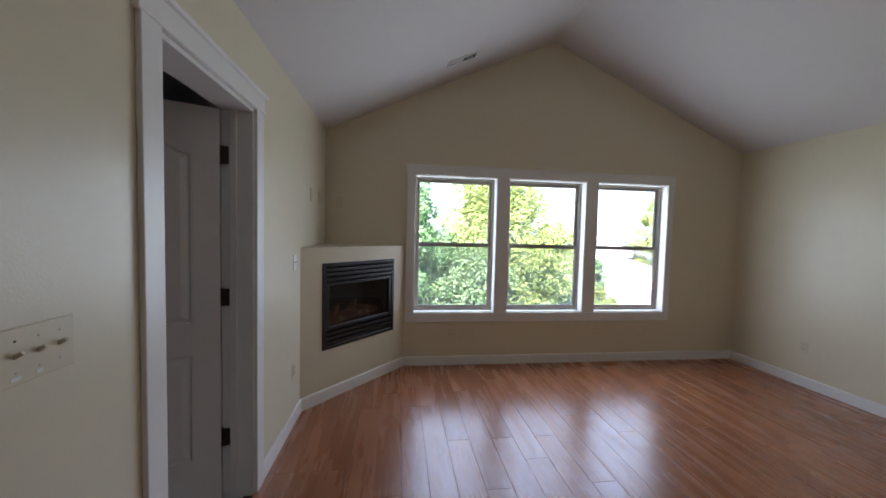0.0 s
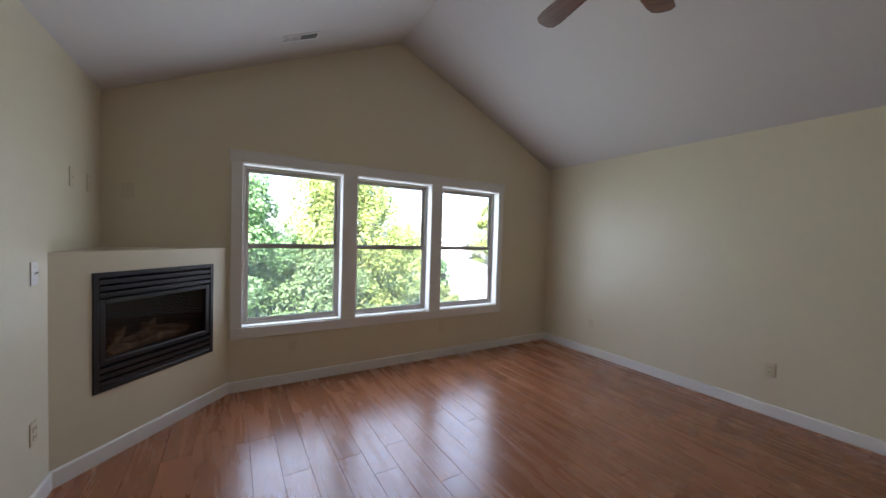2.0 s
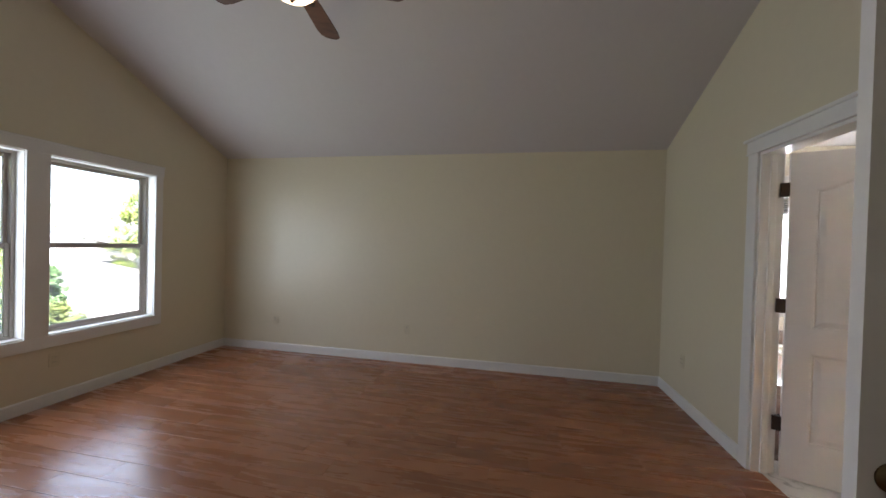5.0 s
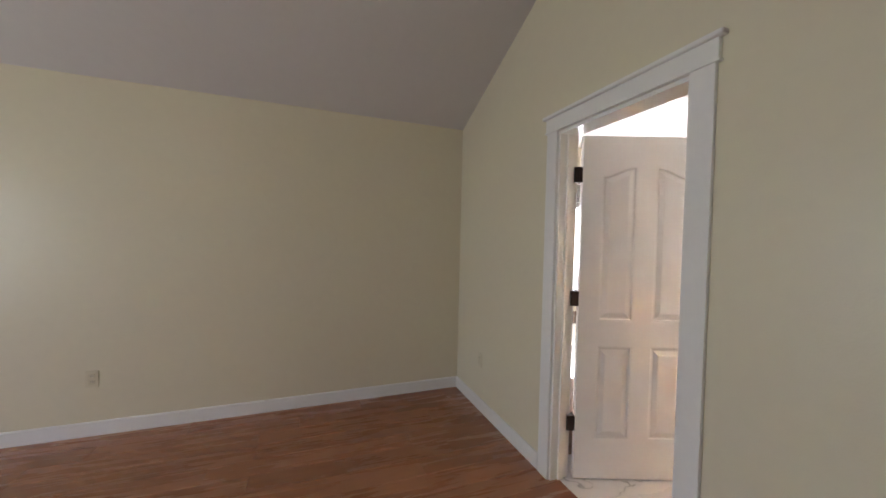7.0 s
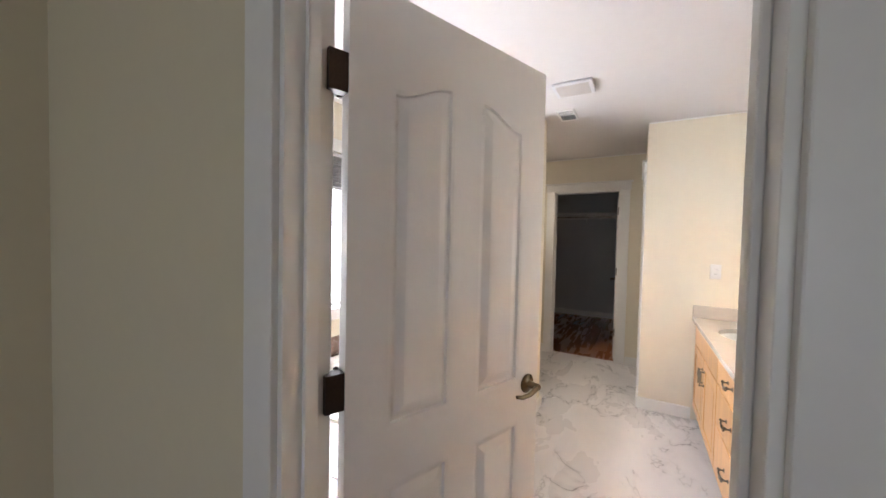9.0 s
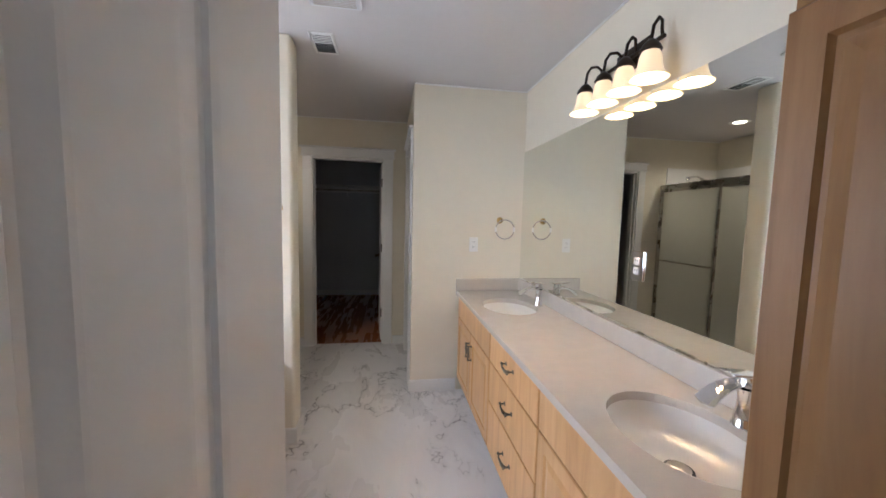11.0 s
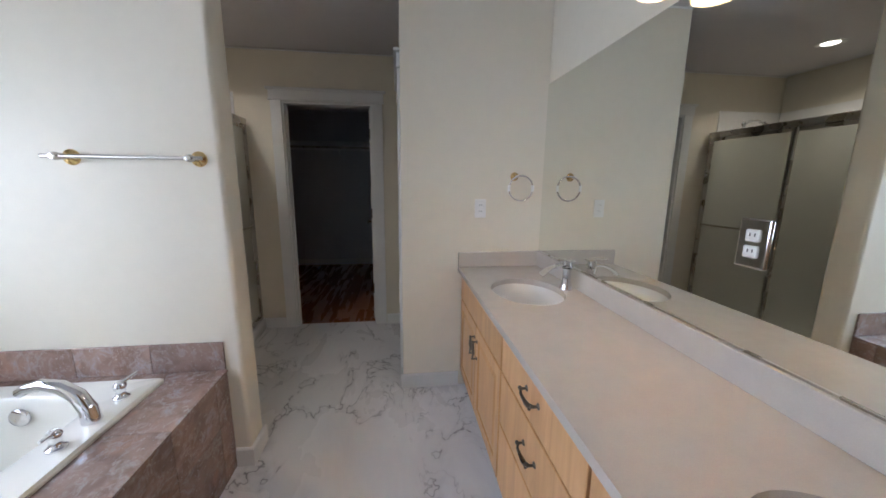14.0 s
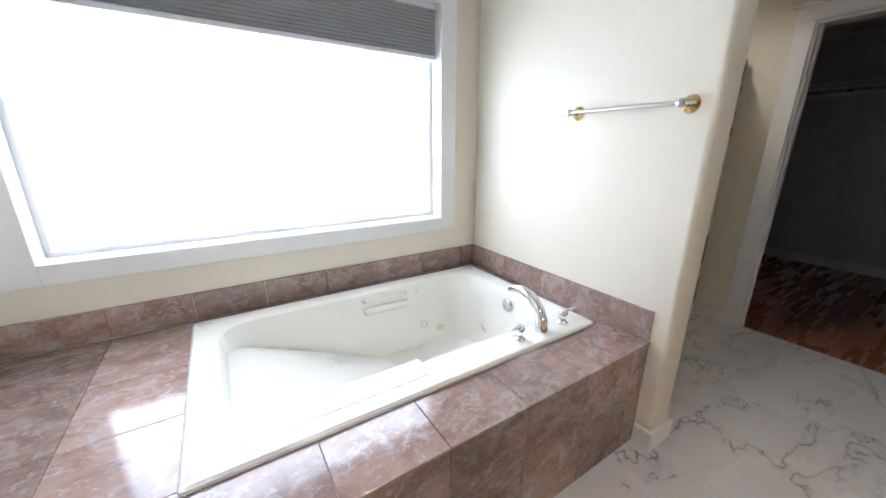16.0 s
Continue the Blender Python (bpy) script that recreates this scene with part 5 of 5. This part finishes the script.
part("grab_bar", tube([(ix0 - 0.008, -2.55, RZ - 0.03), (ix0 + 0.022, -2.56, RZ - 0.03), (ix0 + 0.022, -2.82, RZ - 0.03), (ix0 - 0.008, -2.83, RZ - 0.03)], 0.007, 10), M_TUB, tub, smooth=True)
for (x, y, z, m_) in ((ix1 - 0.026, -2.935, 0.248, pose(0, 0, 0, ry=-90)), (4.139, iy0 + 0.046, 0.252, pose(0, 0, 0, rx=-90)), (4.255, -2.335, 0.268, pose(0, 0, 0, rx=22))):
    j = part("jet", lathe([(0, 0.004), (0.012, 0.004), (0.014, 0.009), (0.026, 0.009), (0.031, 0.0), (0, -0.01)], 22, Matrix.Translation((x, y, z)) @ m_), M_TUB, tub, "round whirlpool jet", True)
    part("jet_nozzle", lathe([(0, 0.014), (0.011, 0.013), (0.016, 0.009), (0, 0.004)], 16, Matrix.Translation((x, y, z)) @ m_), M_CHROME, j, "chrome nozzle", True)
part("suction_cover", lathe([(0, 0.012), (0.030, 0.011), (0.042, 0.006), (0.045, 0), (0, -0.01)], 26, Matrix.Translation((ix1 - 0.034, -3.045, 0.178)) @ pose(0, 0, 0, ry=-90)), mat("aged_plastic", (0.70, 0.62, 0.42), 0.3), tub, "yellowed suction cover", True)
part("overflow_plate", lathe([(0, 0.012), (0.030, 0.011), (0.036, 0.006), (0.038, 0), (0, -0.01)], 26, Matrix.Translation((3.972, iy0 + 0.024, 0.462)) @ pose(0, 0, 0, rx=-90)), M_CHROME, tub, "chrome overflow plate", True)
part("air_button", lathe([(0, 0.010), (0.018, 0.008), (0.022, 0), (0, -0.01)], 18, Matrix.Translation((ix1 - 0.010, -2.906, 0.485)) @ pose(0, 0, 0, ry=-90)), M_TUB, tub, smooth=True)
part("grab_recess", box(ix1 - 0.040, -2.825, RZ - 0.125, ix1 - 0.002, -2.555, RZ - 0.085, 0.014, 3), M_TUB, tub, "moulded grab recess", True)
part("grab_bar", tube([(ix1 + 0.004, -2.825, RZ - 0.045), (ix1 - 0.030, -2.815, RZ - 0.045), (ix1 - 0.030, -2.565, RZ - 0.045), (ix1 + 0.004, -2.555, RZ - 0.045)], 0.008, 10), M_TUB, tub, smooth=True)

tf = thing("tub_faucet", "chrome arched tub spout with two lever handles", "faucet")
fx, fy = 3.592, -3.085
part("spout", tube([(fx, fy, RZ), (fx + 0.005, fy, RZ + 0.05), (fx + 0.03, fy, RZ + 0.10), (fx + 0.075, fy, RZ + 0.138), (fx + 0.13, fy, RZ + 0.150), (fx + 0.18, fy, RZ + 0.138), (fx + 0.205, fy, RZ + 0.122)],
                   [0.030, 0.027, 0.025, 0.023, 0.021, 0.018, 0.016], 18, None, 1.0), M_CHROME, tf, "thick arched spout", True)
for y in (-2.952, -3.222):
    b = lathe([(0, 0), (0.027, 0), (0.027, 0.006), (0.018, 0.014), (0.015, 0.03), (0.021, 0.042), (0.021, 0.055), (0.012, 0.066), (0, 0.068)], 22, pose(fx, y, RZ))
    tube([(fx, y, RZ + 0.058), (fx - 0.015, y + (-0.03 if y < -3.1 else 0.03), RZ + 0.068), (fx - 0.02, y + (-0.065 if y < -3.1 else 0.065), RZ + 0.072)], [0.009, 0.007, 0.005], 10, b)
    part("lever_handle", b, M_CHROME, tf, "chrome lever handle", True)

# ---- closet shelf ----
cs = thing("closet_shelf", "white closet shelf with a hanging rod below", "shelf")
part("board", box(1.9, CY + 0.001, 1.94, 4.4, CY + 0.32, 1.958, 0.002, 1), M_TRIM, cs)
part("cleat", box(1.9, CY + 0.001, 1.85, 4.4, CY + 0.02, 1.939), M_TRIM, cs)
part("rod", tube([(1.9, CY + 0.27, 1.875), (4.4, CY + 0.27, 1.875)], 0.016, 12), M_NICKEL, cs)
for x in (2.6, 3.4):
    part("bracket", prism([(CY + 0.02, 1.76), (CY + 0.30, 1.937), (CY + 0.02, 1.937)], "x", x, x + 0.004), M_TRIM, cs)

# ---- outdoors ----
GZ = -3.2
solid("ground", box(-200, -200, GZ - 0.2, 200, 260, GZ), M_GRASS, "green lawn below the house", "ground", kind="structure")
solid("road", box(9.0, 15, GZ, 60, 30, GZ + 0.03, 0.01, 1), M_CONCRETE, "pale concrete driveway", "road", kind="structure")

def tree(x, y, base, top, r, leafmat, label, seed, leaves=5200, size=0.17, lean=0.0, cone=0.0):
    """A tapered trunk with limbs and a crown of leaf clumps."""
    rng = random.Random(seed)
    root = thing("tree", label, "tree", pose(x, y, base))
    h = top - base
    tb_ = tube([(0, 0, -0.1), (0.05, 0.02, h * 0.25), (lean * 0.5, 0, h * 0.5), (lean, 0, h * 0.85)], [0.16, 0.12, 0.08, 0.02], 8)
    clumps = []
    for k in range(90):
        a, zz = rng.uniform(0, 2 * math.pi), rng.uniform(0.06, 1.0)
        env = math.sin(math.pi * min(1, 0.22 + zz * 0.78)) ** 0.6 if not cone else (1.05 - zz) ** 0.8
        rr = r * env * rng.uniform(0.35, 1.0)
        c = Vector((rr * math.cos(a) + lean * zz, rr * math.sin(a), h * (0.10 + 0.86 * zz)))
        clumps.append((c, r * rng.uniform(0.16, 0.34)))
        if k % 4 == 0:
            p0 = Vector((0, 0, c.z * 0.75))
            tube([p0, p0.lerp(c, 0.5) + Vector((0, 0, 0.1)), c], [0.05, 0.03, 0.01], 5, tb_)
    part("trunk", tb_, M_BARK, root)
    verts, faces = [], []
    for i in range(leaves):
        c, cr = clumps[rng.randrange(len(clumps))]
        d = Vector((rng.gauss(0, 1), rng.gauss(0, 1), rng.gauss(0, 0.8))).normalized() * cr * rng.uniform(0.5, 1.0) ** 0.5
        p = c + d
        u = Vector((rng.gauss(0, 1), rng.gauss(0, 1), rng.gauss(0, 1))).normalized()
        v = u.orthogonal().normalized()
        s = size * rng.uniform(0.6, 1.3)
        n0 = len(verts)
        verts += [tuple(p - u * s), tuple(p + v * s * 0.45 + Vector((0, 0, -0.1 * s))), tuple(p + u * s), tuple(p - v * s * 0.45 + Vector((0, 0, -0.1 * s)))]
        faces += [(n0, n0 + 1, n0 + 2), (n0, n0 + 2, n0 + 3)]
    me = bpy.data.meshes.new("crown")
    me.from_pydata(verts, [], faces)
    me.materials.append(leafmat)
    ob = new("crown", me)
    ob.parent = root
    return root


tree(4.5, 14.0, GZ, 3.9, 3.5, M_LEAF1, "broad yellow-green leafy tree on the lawn", 3, 70000, 0.062)
tree(0.6, 12.6, GZ, 3.3, 2.0, M_LEAF2, "tall green leafy tree beside the house", 4, 36000, 0.062)
tree(-0.9, 15.5, GZ, 6.4, 3.0, M_LEAF2, "tall green leafy tree on the lawn", 5, 36000, 0.075)
tree(2.9, 11.6, GZ, 0.9, 1.8, M_LEAF3, "dense dark green shrub", 6, 30000, 0.055)
tree(5.4, 12.0, GZ, 0.5, 1.7, M_LEAF3, "dense green shrub below the window", 7, 28000, 0.055)
tree(25.2, 31.0, GZ, 5.6, 2.3, M_LEAF1, "far green tree beside the houses", 8, 16000, 0.13)
tree(12.0, 19.6, GZ, 0.1, 0.55, M_LEAF2, "narrow green shrub by the driveway", 9, 6000, 0.09)
tree(24.0, 32.5, GZ, 0.2, 1.5, M_LEAF1, "yellow-green shrub behind the garage", 10, 7000, 0.11)
tree(8.6, 13.6, GZ, -0.6, 0.8, M_LEAF1, "low yellow-green shrub beside the pale driveway", 12, 8000, 0.06)


def house(x, y, w, d, wall_h, ridge_h, label, rz=0, windows=2):
    root = thing("house", label, "house", pose(x, y, GZ, rz=rz))
    part("wall", join(box(-w / 2, -d / 2, 0, w / 2, d / 2, wall_h), prism([(-w / 2, wall_h), (w / 2, wall_h), (0, ridge_h)], "y", -d / 2, d / 2)), M_SIDING, root, "pale siding wall")
    e = 0.4
    k = (ridge_h - wall_h) / (w / 2)
    for s in (-1, 1):
        part("roof", prism([(0, ridge_h + 0.02), (s * (w / 2 + e), wall_h - k * e + 0.02), (s * (w / 2 + e), wall_h - k * e + 0.2), (0, ridge_h + 0.2)], "y", -d / 2 - e, d / 2 + e), M_ROOF, root, "grey shingle roof slope")
    for i in range(windows):
        xx = -w * 0.22 + w * 0.44 * i
        wd = part("window", box(xx - 0.65, -d / 2 - 0.05, wall_h - 1.75, xx + 0.65, -d / 2 + 0.02, wall_h - 0.55, 0.01, 1), M_TRIM, root, "white framed window")
        part("pane", box(xx - 0.55, -d / 2 - 0.06, wall_h - 1.65, xx + 0.55, -d / 2 - 0.045, wall_h - 0.65), M_PANE, wd, "dark window pane")
    return root


house(19.6, 28.4, 5.2, 5.0, 1.75, 2.55, "small pale garage with a grey gable roof", -35, 0)
house(23.0, 36.5, 9.0, 8.0, 3.3, 4.5, "single-storey pale house with a grey gable roof", -25)

# ---- pieces: planks and tiles, last ----
def piece_mesh(name, sx, sy, sz, material, bev=0.0012):
    b = bmesh.new()
    top = [(-sx / 2 + bev, -sy / 2 + bev, 0), (sx / 2 - bev, -sy / 2 + bev, 0), (sx / 2 - bev, sy / 2 - bev, 0), (-sx / 2 + bev, sy / 2 - bev, 0)]
    shoulder = [(-sx / 2, -sy / 2, -bev), (sx / 2, -sy / 2, -bev), (sx / 2, sy / 2, -bev), (-sx / 2, sy / 2, -bev)]
    low = [(x, y, -sz) for x, y, z in shoulder]
    r = [[b.verts.new(p) for p in q] for q in (low, shoulder, top)]
    for a, c in zip(r, r[1:]):
        for i in range(4):
            b.faces.new((a[i], a[(i + 1) % 4], c[(i + 1) % 4], c[i]))
    b.faces.new(r[2])
    bmesh.ops.recalc_face_normals(b, faces=b.faces)
    return mesh_of(name, b, material)


cache = {}
def piece(name, parent, sx, sy, sz, material, m):
    key = (name, round(sx, 3), round(sy, 3))
    if key not in cache:
        cache[key] = piece_mesh(name, sx, sy, sz, material)
    ob = new(name, cache[key])
    ob.parent = parent
    ob.matrix_world = m
    return ob


def planks(parent, x0, x1, y0, y1, w=0.158, L=1.22, seed=1):
    rng = random.Random(seed)
    x = x0
    while x < x1 - 0.004:
        ww = min(w, x1 - x)
        y = y0 - rng.choice((0.0, 0.24, 0.49, 0.73, 0.98))
        while y < y1 - 0.004:
            a, c = max(y, y0), min(y + L, y1)
            if c - a > 0.02:
                piece("plank", parent, ww - 0.0008, c - a - 0.0008, 0.006, M_FLOOR, pose(x + ww / 2, (a + c) / 2, 0))
            y += L
        x += ww


bed_floor = thing("floor_bedroom", "red-brown wooden plank floor", "floor", kind="structure")
planks(bed_floor, XW, XE, YS - 0.06, YN, seed=2)
clo_floor = thing("floor_closet", "dark red-brown wooden plank floor in the closet", "floor", kind="structure")
planks(clo_floor, 1.9, 4.4, CY, YC - 0.062, seed=5)

g = 0.0024
js = [-3.435, -3.325] + [-3.020 + 0.305 * k for k in range(6)]
js = [j for j in js if j < YB - 0.06] + [YB - 0.008]
for a, c in zip(js, js[1:]):
    ym, ln_ = (a + c) / 2, c - a - g
    for z0, z1 in ((0.002, 0.284), (0.2865, DZ - 0.009)):
        piece("tile", dk, z1 - z0, ln_, 0.009, M_TILE, Matrix.Translation((3.301, ym, (z0 + z1) / 2)) @ pose(0, 0, 0, ry=-90))
    piece("tile", dk, TX0 - 3.298 + 0.02, ln_, 0.008, M_TILE, pose((3.296 + TX0 + 0.02) / 2, ym, DZ))
    piece("tile", dk, XT - TX1 + 0.02 - 0.012, ln_, 0.008, M_TILE, pose((XT - 0.012 + TX1 - 0.02) / 2, ym, DZ))
    piece("tile", dk, 0.135, ln_, 0.011, M_TILE, Matrix.Translation((XT - 0.012, ym, DZ + 0.0705)) @ pose(0, 0, 0, ry=-90))
xs = [TX0 + 0.02 + 0.305 * k for k in range(4)]
xs = [x for x in xs if x < TX1 - 0.06] + [TX1 - 0.02]
ys_ = [TY1 - 0.02 + 0.003, TY1 + 0.29, YB - 0.008]
for xa, xb in zip(xs, xs[1:]):
    for a, c in zip(ys_, ys_[1:]):
        piece("tile", dk, xb - xa - g, c - a - g, 0.008, M_TILE, pose((xa + xb) / 2, (a + c) / 2, DZ))
    piece("tile", dk, xb - xa - g, TY0 - YT + 0.015, 0.008, M_TILE, pose((xa + xb) / 2, (YT + TY0 + 0.018) / 2, DZ))
x = 3.302
while x < XT - 0.03:
    e = min(x + 0.305, XT - 0.013)
    piece("tile", dk, e - x - g, 0.135, 0.011, M_TILE, Matrix.Translation(((x + e) / 2, YT + 0.012, DZ + 0.0705)) @ pose(0, 0, 0, rx=-90))
    x = e
